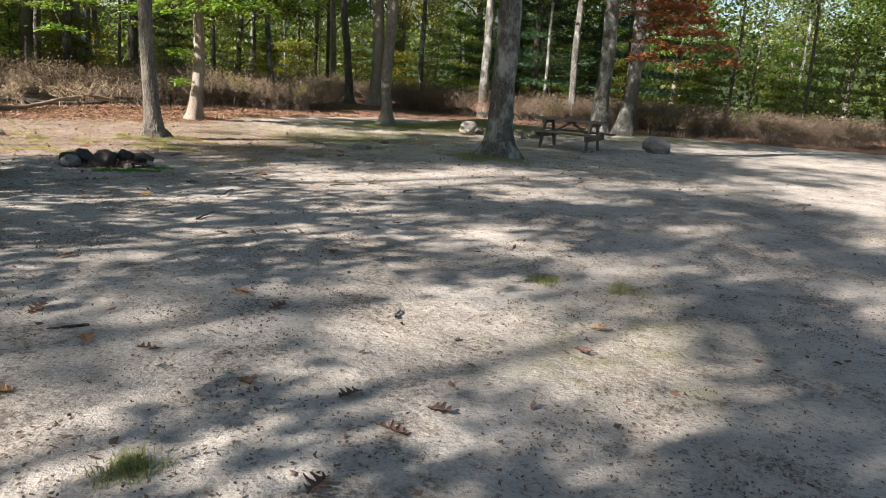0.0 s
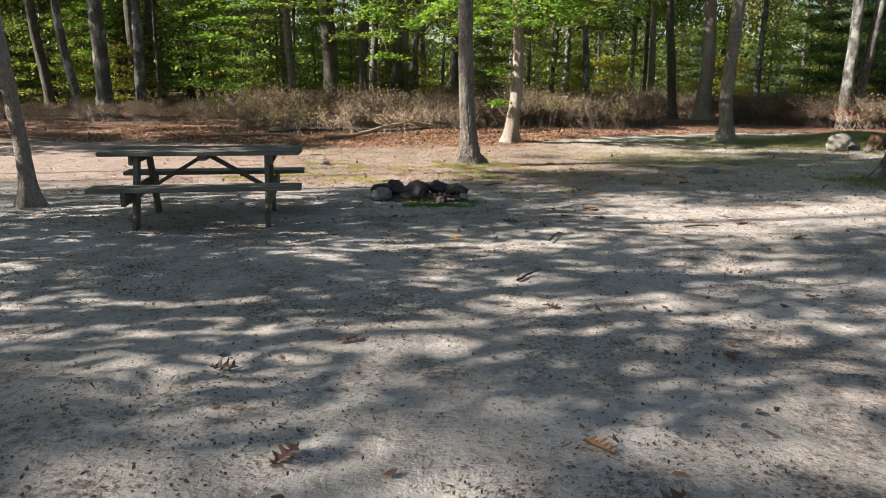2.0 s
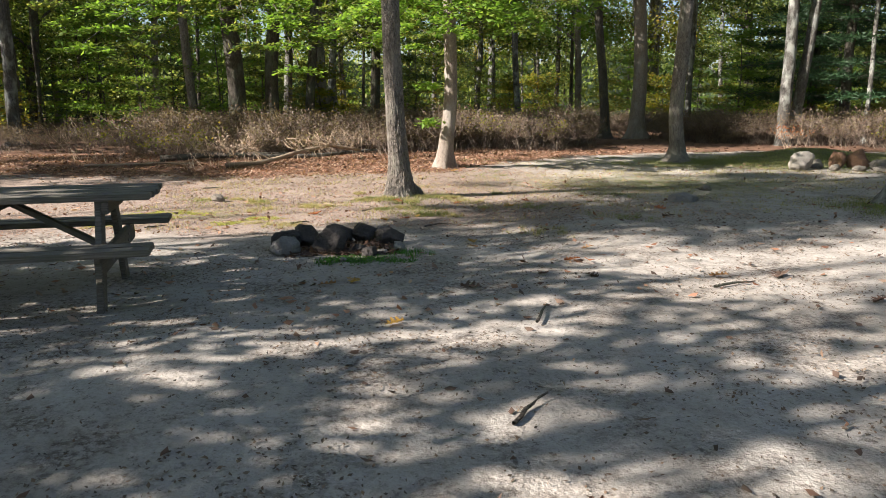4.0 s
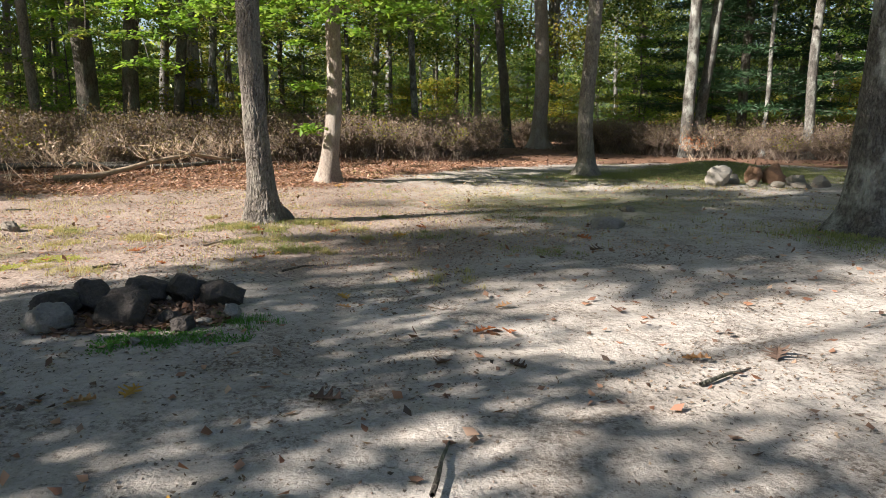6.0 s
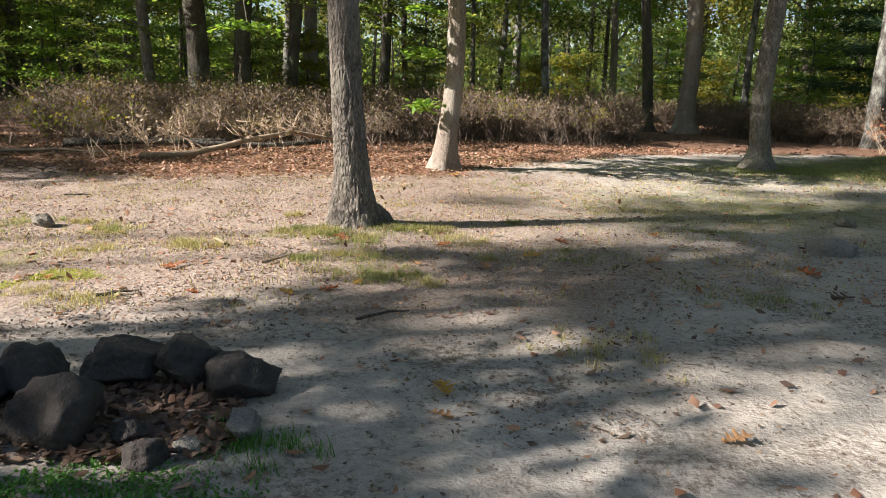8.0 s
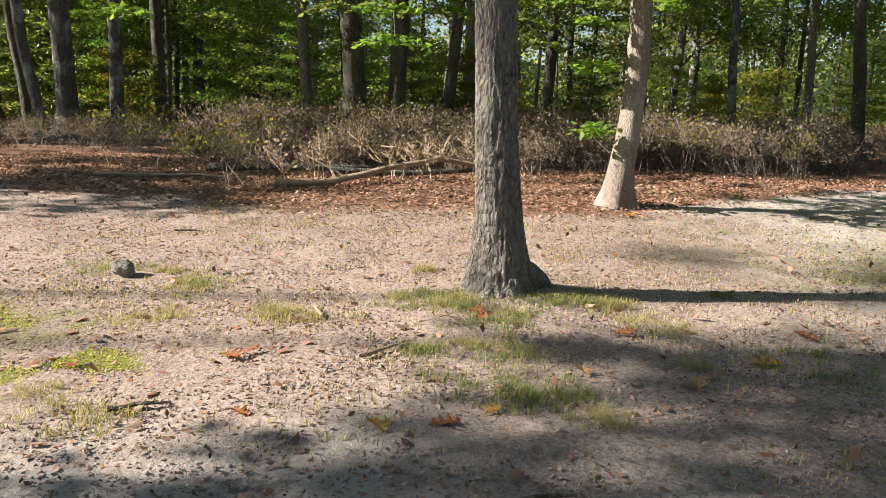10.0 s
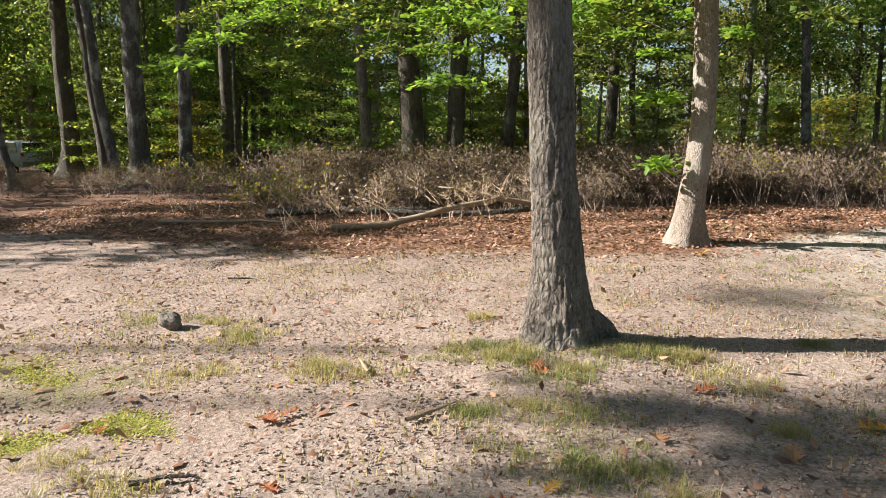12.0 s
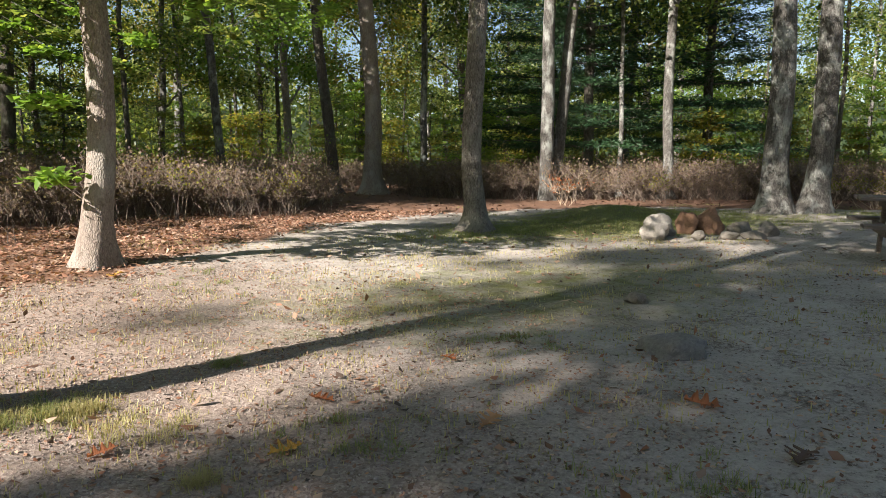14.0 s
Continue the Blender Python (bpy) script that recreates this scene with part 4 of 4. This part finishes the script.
rock(3.9, -0.9, 0.28, 0.2, 0.13, ROCK_GREY, 71, "low grey rock half buried in the sand", "half-buried rocks", 0.32, -15)
rock(-2.58, 0.12, 0.10, 0.085, 0.075, ROCK_SAND, 72, "small grey rock in the gravel", "half-buried rocks", 0.2)
rock(12.45, -0.7, 0.5, 0.36, 0.27, ROCK_GREY, 73, "long grey boulder at the clearing's edge", "half-buried rocks", 0.15, 8)
rock(4.9, 0.25, 0.12, 0.1, 0.06, ROCK_SAND, 74, "small grey rock in the grass", "half-buried rocks", 0.2)


# ---------------------------------------------------------------- picnic tables
def board(lx, ly, lz, r=0.006, seed=0):
    bm = bmesh.new()
    bmesh.ops.create_cube(bm, size=1.0)
    for v in bm.verts:
        v.co = Vector((v.co.x * lx, v.co.y * ly, v.co.z * lz))
    bmesh.ops.bevel(bm, geom=bm.edges[:], offset=r, segments=2, affect='EDGES')
    return bm


def picnic_table(x, y, rz, mat, label, length=1.96):
    t = thing("picnic_table", x, y, float(rise(x, y)), rz)
    tagged(t, label, "picnic table", "picnic tables")

    def put(name, lx, ly, lz, m):
        ob = part(name, board(lx, ly, lz), mat, t)
        ob.matrix_basis = m
        return ob

    for k in range(5):
        put("tabletop_plank", length, 0.142, 0.042, pose(0.012 * ((k * 7) % 3 - 1), (k - 2) * 0.15, 0.74, 0, 0, 0))
    for s in (-1, 1):
        for k in range(2):
            put("seat_plank", length + 0.02, 0.138, 0.042, pose(0, s * (0.60 + 0.147 * k), 0.44, 0, 0, 0))
        ex = s * (length / 2 - 0.30)
        put("seat_beam", 0.042, 1.50, 0.14, pose(ex, 0, 0.348, 0, 0, 0))
        put("top_cleat", 0.042, 0.70, 0.09, pose(ex, 0, 0.673, 0, 0, 0))
        for q in (-1, 1):
            put("leg", 0.042, 0.14, 0.80, pose(ex - s * 0.044, q * 0.385, 0.355, q * 21, 0, 0))
            for z in (0.33, 0.37):
                bm = bmesh.new()
                bmesh.ops.create_cone(bm, cap_ends=True, segments=8, radius1=0.012, radius2=0.012, depth=0.012)
                b = part("bolt", bm, STEEL, t)
                b.matrix_basis = pose(ex + s * 0.026, q * (0.37 + (z - 0.35)), z, 0, 90, 0)
        put("brace", 0.80, 0.085, 0.038, pose(s * (length / 2 - 0.30 - 0.40), 0, 0.54, 0, s * 31, 0))
    put("centre_cleat", 0.09, 0.70, 0.05, pose(0, 0, 0.694, 0, 0, 0))
    return t


picnic_table(-3.31, -4.85, 6, WOOD, "weathered grey-brown wooden picnic table on sand")
picnic_table(9.95, -0.1, -58, WOOD_RED, "weathered brown wooden picnic table near the boulder", 1.9)


# ---------------------------------------------------------------- parked cars
def glass_mat():
    m, nt, p = material("car_glass")
    p.inputs["Base Color"].default_value = (0.015, 0.017, 0.018, 1)
    p.inputs["Roughness"].default_value = 0.08
    return m


PAINT = plain("white_car_paint", (0.62, 0.62, 0.61), 0.3, 0.0, 0.04)
PAINT_GREY = plain("grey_car_paint", (0.22, 0.23, 0.25), 0.3, 0.2, 0.04)
GLASS, RUBBER, TRIM = glass_mat(), plain("tyre_rubber", (0.02, 0.02, 0.02), 0.9), plain("grey_bumper", (0.28, 0.28, 0.28), 0.6)
RIM, RED = plain("wheel_rim", (0.5, 0.5, 0.5), 0.4, 0.8), plain("tail_light_red", (0.35, 0.02, 0.02), 0.3)


def suv(x, y, rz, paint, label):
    t = thing("car", x, y, 0.0, rz)
    tagged(t, label, "car", "parked cars")
    prof = [(-2.2, 0.42), (-2.22, 0.80), (-2.10, 1.02), (-1.05, 1.10), (-0.45, 1.62), (0.3, 1.70), (1.9, 1.66), (2.12, 1.10), (2.2, 0.85), (2.18, 0.42)]
    bm = bmesh.new()
    rows = []
    for s, w in ((-1, 0.86), (1, 0.86)):
        rows.append([bm.verts.new((px, s * (w - (0.14 if pz > 1.2 else 0)), pz)) for px, pz in prof])
    n = len(prof)
    for k in range(n):
        bm.faces.new((rows[0][k], rows[0][(k + 1) % n], rows[1][(k + 1) % n], rows[1][k]))
    bm.faces.new(rows[0][::-1])
    bm.faces.new(rows[1])
    bmesh.ops.recalc_face_normals(bm, faces=bm.faces[:])
    bmesh.ops.bevel(bm, geom=bm.edges[:], offset=0.06, segments=3, affect='EDGES')
    part("body", bm, paint, t, smooth=True)

    def slab(name, pts, mat, off, th=0.02):
        b = bmesh.new()
        vs = [b.verts.new(p) for p in pts]
        f = b.faces.new(vs)
        r = bmesh.ops.extrude_face_region(b, geom=[f])
        bmesh.ops.translate(b, verts=[v for v in r["geom"] if isinstance(v, bmesh.types.BMVert)], vec=Vector(off) * th)
        bmesh.ops.recalc_face_normals(b, faces=b.faces[:])
        return part(name, b, mat, t)

    for s in (-1, 1):
        yb, yt = s * 0.845, s * 0.735
        for a, b, c, d in ((-0.78, -0.28, 0.28, 0.28), (0.36, 0.36, 1.05, 1.05), (1.13, 1.13, 1.72, 1.88)):
            slab("side_window", [(a, yb * 0.985, 1.14), (d, yb * 0.985, 1.14), (c, yt, 1.58), (b, yt, 1.58)], GLASS, (0, s, 0), 0.035)
        for wx in (-1.35, 1.4):
            w = part("wheel", bmesh.new(), RUBBER, t)
            w.matrix_basis = pose(wx, s * 0.80, 0.34, 90, 0, 0)
            for nm, r, m, dd in (("tyre", 0.34, RUBBER, 0.22), ("rim", 0.2, RIM, 0.24)):
                b = bmesh.new()
                bmesh.ops.create_cone(b, cap_ends=True, segments=28, radius1=r, radius2=r, depth=dd)
                bmesh.ops.bevel(b, geom=b.edges[:], offset=0.02, segments=2, affect='EDGES')
                part(nm, b, m, w)
        slab("tail_light", [(2.19, s * 0.84, 0.92), (2.19, s * 0.68, 0.92), (2.12, s * 0.68, 1.12), (2.12, s * 0.84, 1.12)], RED, (1, 0, 0), 0.04)
    slab("rear_window", [(2.11, -0.66, 1.16), (2.11, 0.66, 1.16), (1.955, 0.60, 1.57), (1.955, -0.60, 1.57)], GLASS, (1, 0, 0), 0.035)
    slab("windscreen", [(-1.03, -0.68, 1.14), (-1.03, 0.68, 1.14), (-0.52, 0.62, 1.58), (-0.52, -0.62, 1.58)], GLASS, (-1, 0, 0.3), 0.04)
    slab("rear_bumper", [(2.18, -0.84, 0.42), (2.18, 0.84, 0.42), (2.18, 0.84, 0.66), (2.18, -0.84, 0.66)], TRIM, (1, 0, 0), 0.10)


suv(-27.6, 27.6, -19, PAINT, "white parked sport utility car among the trees")
suv(-33.0, 20.5, 10, PAINT_GREY, "grey parked car beyond the trunks")


# yellow-brown drum beside the track
def drum(x, y):
    t = thing("drum", x, y)
    tagged(t, "yellow-brown drum standing by the track", "drum")
    bm = bmesh.new()
    for z, r in ((0, 0.28), (0.02, 0.3), (0.28, 0.3), (0.3, 0.315), (0.32, 0.3), (0.58, 0.3), (0.6, 0.315), (0.62, 0.3), (0.86, 0.3), (0.88, 0.28)):
        for k in range(24):
            bm.verts.new((math.cos(k * math.pi / 12) * r, math.sin(k * math.pi / 12) * r, z))
    bm.verts.ensure_lookup_table()
    for i in range(9):
        for k in range(24):
            bm.faces.new([bm.verts[j] for j in (i * 24 + k, i * 24 + (k + 1) % 24, (i + 1) * 24 + (k + 1) % 24, (i + 1) * 24 + k)])
    bm.faces.new([bm.verts[9 * 24 + k] for k in range(24)])
    part("body", bm, plain("drum_paint", (0.42, 0.24, 0.05), 0.6), t)


drum(-26.2, 18.9)


# ---------------------------------------------------------------- ground cover
def blades(name, spots_, per, h, spread, mat, label, seed, kind="", lean=0.5, width=0.004, group="", category="grass"):
    r2 = np.random.default_rng(seed)
    c = np.repeat(np.array([(a, b) for a, b in spots_]), per, 0)
    n = len(c)
    xy = c + r2.normal(size=(n, 2)) * spread
    z = rise(xy[:, 0], xy[:, 1]) - 0.012
    hh = h * r2.uniform(0.4, 1.2, n)
    a = r2.uniform(0, 6.28, n)
    ln = r2.uniform(0, lean, n) * hh
    d = np.stack([np.cos(a), np.sin(a), np.zeros(n)], 1)
    s = np.stack([-np.sin(a), np.cos(a), np.zeros(n)], 1) * width
    p = np.stack([xy[:, 0], xy[:, 1], z], 1)
    up = np.array([0, 0, 1.0])
    v = np.stack([p - s, p + s, p + d * ln[:, None] * 0.4 + up * hh[:, None] * 0.6 + s * 0.6, p + d * ln[:, None] * 0.4 + up * hh[:, None] * 0.6 - s * 0.6,
                  p + d * ln[:, None] + up * hh[:, None] * (1 - 0.2 * lean)], 1).reshape(-1, 3)
    b = np.arange(n)[:, None] * 5
    f = np.concatenate([b + [0, 1, 2], b + [0, 2, 3], b + [3, 2, 4]], 0)
    ob = mesh_ob(name, v, f, mat)
    return tagged(ob, label, category, group, kind)


r3 = np.random.default_rng(77)
TUFTS = [(-0.50, -0.16, 0.13, 0), (-0.22, -0.33, 0.1, 0), (0.36, -0.12, 0.15, 0), (0.62, 0.0, 0.13, 1), (0.02, -0.55, 0.09, 0), (-0.39, -1.08, 0.06, 0), (0.1, -1.55, 0.1, 0), (-0.15, -0.95, 0.16, 1), (-1.25, -0.52, 0.16, 1),
         (-2.05, 0.0, 0.16, 1), (-2.75, 0.25, 0.16, 0), (-1.9, -0.75, 0.13, 1), (-0.05, -1.3, 0.2, 0), (1.6, -1.0, 0.16, 0), (0.9, -0.4, 0.14, 1), (2.0, 3.0, 0.3, 0), (2.6, 5.4, 0.35, 1), (-0.42, -3.78, 0.10, 2), (1.9, -10.2, 0.06, 0),
         (2.4, -10.6, 0.08, 0), (-1.4, -12.0, 0.06, 0), (1.2, -3.0, 0.15, 1), (2.4, -2.2, 0.2, 0), (3.2, -0.2, 0.2, 0), (-1.6, -2.0, 0.12, 1), (2.9, 1.0, 0.25, 1)]
for k, (m_, l_) in enumerate(((GRASS, "sparse tufts of fine green grass in gravel"), (GRASS_PALE, "sparse dry straw-coloured grass in gravel"), (WEED, "small bright green weeds in the sand"))):
    sp_ = [(x_ + r3.normal() * w_, y_ + r3.normal() * w_) for x_, y_, w_, q_ in TUFTS if q_ == k for _ in range(22)]
    blades("sparse_grass", sp_, 26, 0.065, 0.03, m_, l_, 300 + k, "stuff", lean=1.3, width=0.0022)
CLUMPS = [(-0.62, -0.14, 0.085), (-0.46, -0.10, 0.09), (-0.36, -0.27, 0.06), (-0.22, -0.13, 0.06), (0.30, -0.10, 0.08), (0.42, -0.05, 0.08), (0.06, -0.42, 0.05), (0.55, 0.02, 0.06), (0.72, -0.03, 0.05), (-0.12, -1.0, 0.09), (0.06, -1.02, 0.08),
          (-1.33, -0.5, 0.07), (-1.2, -0.56, 0.08), (-2.0, 0.02, 0.08), (-2.78, 0.3, 0.09), (-2.3, 0.32, 0.08), (0.30, -1.55, 0.06), (0.42, -1.75, 0.07), (0.95, -1.05, 0.05), (1.5, 0.35, 0.06), (-0.6, 0.75, 0.06), (-1.95, -1.8, 0.08)]
for k, (x_, y_, w_) in enumerate(CLUMPS):
    sp_ = [(x_ + r3.normal() * w_, y_ + r3.normal() * w_ * 0.7) for _ in range(18)]
    blades("grass_tuft", sp_, 26, 0.075, 0.016, (GRASS_PALE, GRASS, GRASS_PALE)[k % 3], "soft tuft of fine grass growing in gravel", 340 + k, lean=1.5, width=0.0013, group="grass tufts")
blades("weed_patch", [(-0.95 + r3.normal() * 0.2, -4.02 + r3.normal() * 0.07) for _ in range(40)], 50, 0.035, 0.05, WEED, "bright green weeds in front of the fire ring", 401, "stuff", lean=1.5, width=0.006, category="weeds")
moss = [(x_ + r3.normal() * w_ * 0.8, y_ + r3.normal() * w_ * 0.45) for x_, y_, w_ in ((-3.05, -1.2, 0.22), (-2.5, -0.95, 0.17), (-3.05, -0.72, 0.2), (-1.85, -1.4, 0.13), (-3.5, -0.9, 0.2), (-3.7, -1.6, 0.2), (-2.2, -1.7, 0.12)) for _ in range(60)]
blades("moss", moss, 110, 0.022, 0.04, MOSS, "flat yellow-green moss on gravel", 410, "stuff", lean=1.4, width=0.006, category="moss")
lawn = [(11.5 + r3.normal() * 2.6, 5.3 + r3.normal() * 1.2) for _ in range(480)] + [(6.15 + r3.normal() * 0.45, -2.45 + r3.normal() * 0.4) for _ in range(90)] + [(7.4 + r3.normal() * 0.9, 5.4 + r3.normal() * 0.5) for _ in range(120)] + \
       [(17 + r3.normal() * 1.6, 3.2 + r3.normal() * 0.8) for _ in range(120)]
blades("short_turf", lawn, 60, 0.05, 0.12, GRASS, "short green turf at the clearing's edge", 420, "stuff")
thin = [(r3.uniform(-3.5, 9), r3.uniform(-2.2, 3.6)) for _ in range(640)] + [(r3.uniform(3, 10), r3.uniform(2.2, 5.5)) for _ in range(160)]
blades("thin_dry_grass", thin, 26, 0.05, 0.13, GRASS_PALE, "thin dry grass growing through the sand", 421, "stuff")


def fallen(name, n, area, size, mat, label, seed, lift=0.012):
    """Flat curled oak leaves strewn over an area given by a test and bounds."""
    r2 = np.random.default_rng(seed)
    (x0, x1, y0, y1), test = area
    P = []
    while len(P) < n:
        q = r2.uniform((x0, y0), (x1, y1), size=(n, 2))
        P += [tuple(a) for a in q[test(q[:, 0], q[:, 1], r2)]]
    P = np.array(P[:n])
    pos = np.stack([P[:, 0], P[:, 1], rise(P[:, 0], P[:, 1]) + lift + r2.uniform(0, lift * 1.5, n)], 1)
    v, f = leaves(pos, size, r2, 0.8, 0.55)
    tagged(mesh_ob(name, v, f, mat), label, "leaves", kind="stuff")


fallen("leaf_litter", 32000, ((-9, 9, 2.4, 10), lambda x, y, r: (y > litter_edge(x) + r.normal(size=len(x)) * 0.35) & (y < litter_edge(x) + 5)), 0.062, LITTER, "reddish-brown fallen oak leaves carpeting the ground", 501)
fallen("old_leaf_litter", 9000, ((-20, 22, 2.4, 20), lambda x, y, r: (y > litter_edge(x) + r.normal(size=len(x)) * 0.5)), 0.1, LITTER_DARK, "dull brown old leaf litter under the trees", 502)
fallen("scattered_leaves", 1900, ((-7, 12, -13, 5), lambda x, y, r: y < litter_edge(x)), 0.06, LITTER_DARK, "dry brown leaf scraps scattered over the sand", 503, 0.008)
fallen("scattered_red_leaves", 1700, ((-6, 10, -6, 5), lambda x, y, r: y < litter_edge(x)), 0.07, LITTER, "russet leaves scattered over the clearing", 504, 0.008)
fallen("leaf_scraps", 60000, ((-6, 9, -13.5, 4.5), lambda x, y, r: (y < litter_edge(x)) & (r.random(len(x)) < np.where(y > -2.4, 0.35, 1.0) * (0.25 + 0.75 * (np.sin(x * 1.9 + y) * np.sin(y * 2.3 - x * 0.7) > 0.1)))), 0.023, DEBRIS, "fine dark leaf scraps and twig bits on the sand", 505, 0.004)

fallen("ash_bed_leaves", 1600, ((-1.5, -0.5, -3.85, -3.2), lambda x, y, r: (x > -9)), 0.06, LITTER_DARK, "dark leaves and char inside the fire ring", 506, 0.01)
fallen("needle_streaks", 18000, ((-5, 4, -2.4, 4), lambda x, y, r: (y < litter_edge(x) + 0.3)), 0.028, LITTER, "thin russet leaf bits over the gravel", 507, 0.004)


def pebbles(name, n, bounds, size, seed, label):
    r2 = np.random.default_rng(seed)
    x0, x1, y0, y1 = bounds
    x, y = r2.uniform(x0, x1, n), r2.uniform(y0, y1, n)
    s = size * r2.uniform(0.4, 1.3, n)
    p = np.stack([x, y, rise(x, y) + s * 0.15], 1)
    o = np.array([(1, 0, 0), (-0.5, 0.87, 0), (-0.5, -0.87, 0), (0, 0, 0.8), (0, 0, -0.8)])
    v = (p[:, None] + o[None] * s[:, None, None] * r2.uniform(0.6, 1.2, (n, 5, 1))).reshape(-1, 3)
    b = np.arange(n)[:, None] * 5
    f = np.concatenate([b + list(t) for t in ((0, 1, 3), (1, 2, 3), (2, 0, 3), (1, 0, 4), (2, 1, 4), (0, 2, 4))], 0)
    tagged(mesh_ob(name, v, f, PEBBLE), label, "gravel", kind="stuff")


pebbles("fine_gravel", 26000, (-4.5, 3, -2.6, 3.6), 0.009, 601, "fine pinkish gravel over the clearing")
pebbles("sand_grit", 5000, (-4, 5, -12, -2.6), 0.006, 602, "sparse grit lying on pale sand")


# larger fallen leaves that can be told apart, each lobed like an oak leaf
def oak_leaf(x, y, size, rz, mat, label, seed, curl=0.42):
    r2 = random.Random(seed)
    bm = bmesh.new()
    rim = []
    for k in range(26):
        t = k / 25
        w = math.sin(math.pi * min(1, t * 0.94 + 0.04)) ** 0.8 * (0.25 + 0.18 * math.cos(t * 7.5 * math.pi))
        rim.append((t - 0.5, w))
    mid = [bm.verts.new((a * size, 0, size * 0.03 * math.sin(a * 5))) for a, _ in rim]
    for s in (-1, 1):
        edge = [bm.verts.new((a * size, s * w * size, size * curl * (w + 0.6 * a * a) * r2.uniform(0.6, 1.3))) for a, w in rim]
        for k in range(25):
            q = (mid[k], mid[k + 1], edge[k + 1], edge[k])
            bm.faces.new(q if s > 0 else q[::-1])
    bmesh.ops.recalc_face_normals(bm, faces=bm.faces[:])
    me = bpy.data.meshes.new("fallen_leaf")
    bm.to_mesh(me)
    bm.free()
    me.materials.append(mat)
    ob = new("fallen_leaf", me)
    ob.matrix_basis = pose(x, y, float(rise(x, y)) + 0.016, r2.uniform(-12, 12), r2.uniform(-12, 12), rz)
    tagged(ob, label, "leaf", "fallen oak leaves")


BIG = [(0.97, -4.38, 0.16, LEAF_ORANGE), (1.1, -4.45, 0.12, LEAF_ORANGE), (-1.27, -1.30, 0.15, LEAF_ORANGE), (-1.2, -1.22, 0.11, LEAF_ORANGE), (-0.14, -0.43, 0.15, LEAF_ORANGE), (-0.1, -0.52, 0.12, LEAF_ORANGE), (-1.94, -1.5, 0.1, LEAF_ORANGE),
       (1.32, -0.97, 0.16, LEAF_GOLD), (1.44, 3.62, 0.16, LEAF_GOLD), (1.5, 3.7, 0.12, LEAF_GOLD), (-0.02, -1.75, 0.09, LEAF_GOLD), (-0.45, -1.95, 0.13, LEAF_GOLD), (-0.2, -1.9, 0.14, LEAF_ORANGE), (0.4, -1.25, 0.12, LEAF_TAN),
       (0.7, -0.6, 0.13, LEAF_ORANGE), (0.9, -1.3, 0.14, LEAF_TAN), (-1.0, -1.9, 0.1, LEAF_ORANGE), (-2.4, -2.1, 0.11, LEAF_TAN), (1.7, -0.5, 0.15, LEAF_ORANGE), (2.2, -1.2, 0.16, LEAF_TAN), (2.6, -0.3, 0.13, LEAF_ORANGE),
       (-1.15, -4.9, 0.15, LEAF_TAN), (-0.95, -4.85, 0.15, LEAF_GOLD), (-0.1, -5.15, 0.18, LITTER_DARK), (0.55, -4.85, 0.14, LITTER), (0.9, -5.0, 0.14, LITTER_DARK), (-0.75, -5.9, 0.14, LEAF_GOLD), (0.3, -3.35, 0.14, LEAF_GOLD), (1.3, -3.9, 0.13, LEAF_TAN),
       (2.0, -4.2, 0.14, LITTER), (0.25, -3.6, 0.12, LEAF_TAN), (2.4, -5.2, 0.22, LITTER_DARK), (1.9, -5.15, 0.17, LEAF_TAN), (2.6, -6.0, 0.16, LITTER), (-2.0, -11.05, 0.2, LEAF_ORANGE), (-1.9, -11.1, 0.16, LEAF_TAN), (-2.35, -10.55, 0.15, LITTER),
       (-2.7, -10.9, 0.15, LEAF_ORANGE), (-1.75, -9.9, 0.15, LEAF_GOLD), (-0.5, -9.9, 0.17, LEAF_TAN), (-0.35, -10.3, 0.15, LITTER), (-1.5, -10.55, 0.14, LEAF_TAN), (-1.2, -10.8, 0.13, LEAF_GOLD), (0.5, -9.0, 0.14, LITTER), (-0.3, -12.1, 0.17, LITTER),
       (-0.75, -12.4, 0.18, LITTER_DARK), (0.0, -12.0, 0.16, LITTER_DARK), (-0.35, -11.7, 0.16, LITTER_DARK), (-0.8, -11.4, 0.15, LITTER), (-1.0, -12.7, 0.2, LITTER), (1.2, -11.6, 0.15, LITTER), (1.6, -11.3, 0.13, LEAF_TAN), (0.1, -13.0, 0.13, LEAF_TAN),
       (-3.3, -9.2, 0.15, LITTER), (-1.6, -8.6, 0.14, LITTER), (-3.9, -8.0, 0.16, LITTER), (-2.2, -9.0, 0.16, LITTER_DARK), (-4.8, -7.4, 0.2, LITTER), (-0.3, -8.1, 0.14, LITTER), (1.6, -7.9, 0.14, LITTER_DARK), (3.2, -1.6, 0.2, LEAF_ORANGE), (3.0, -2.2, 0.2, LITTER_DARK)]
NAMES = {LEAF_ORANGE: "rust-orange", LEAF_GOLD: "golden yellow", LEAF_TAN: "tan", LITTER: "russet brown", LITTER_DARK: "dark brown"}
for k, (x_, y_, s_, m_) in enumerate(BIG):
    if y_ < -7 and m_ in (LEAF_GOLD, LEAF_ORANGE):
        m_ = LITTER
    oak_leaf(x_, y_, s_ * 0.9, (k * 77) % 360, m_, "curled " + NAMES[m_] + " oak leaf lying on the ground", k)
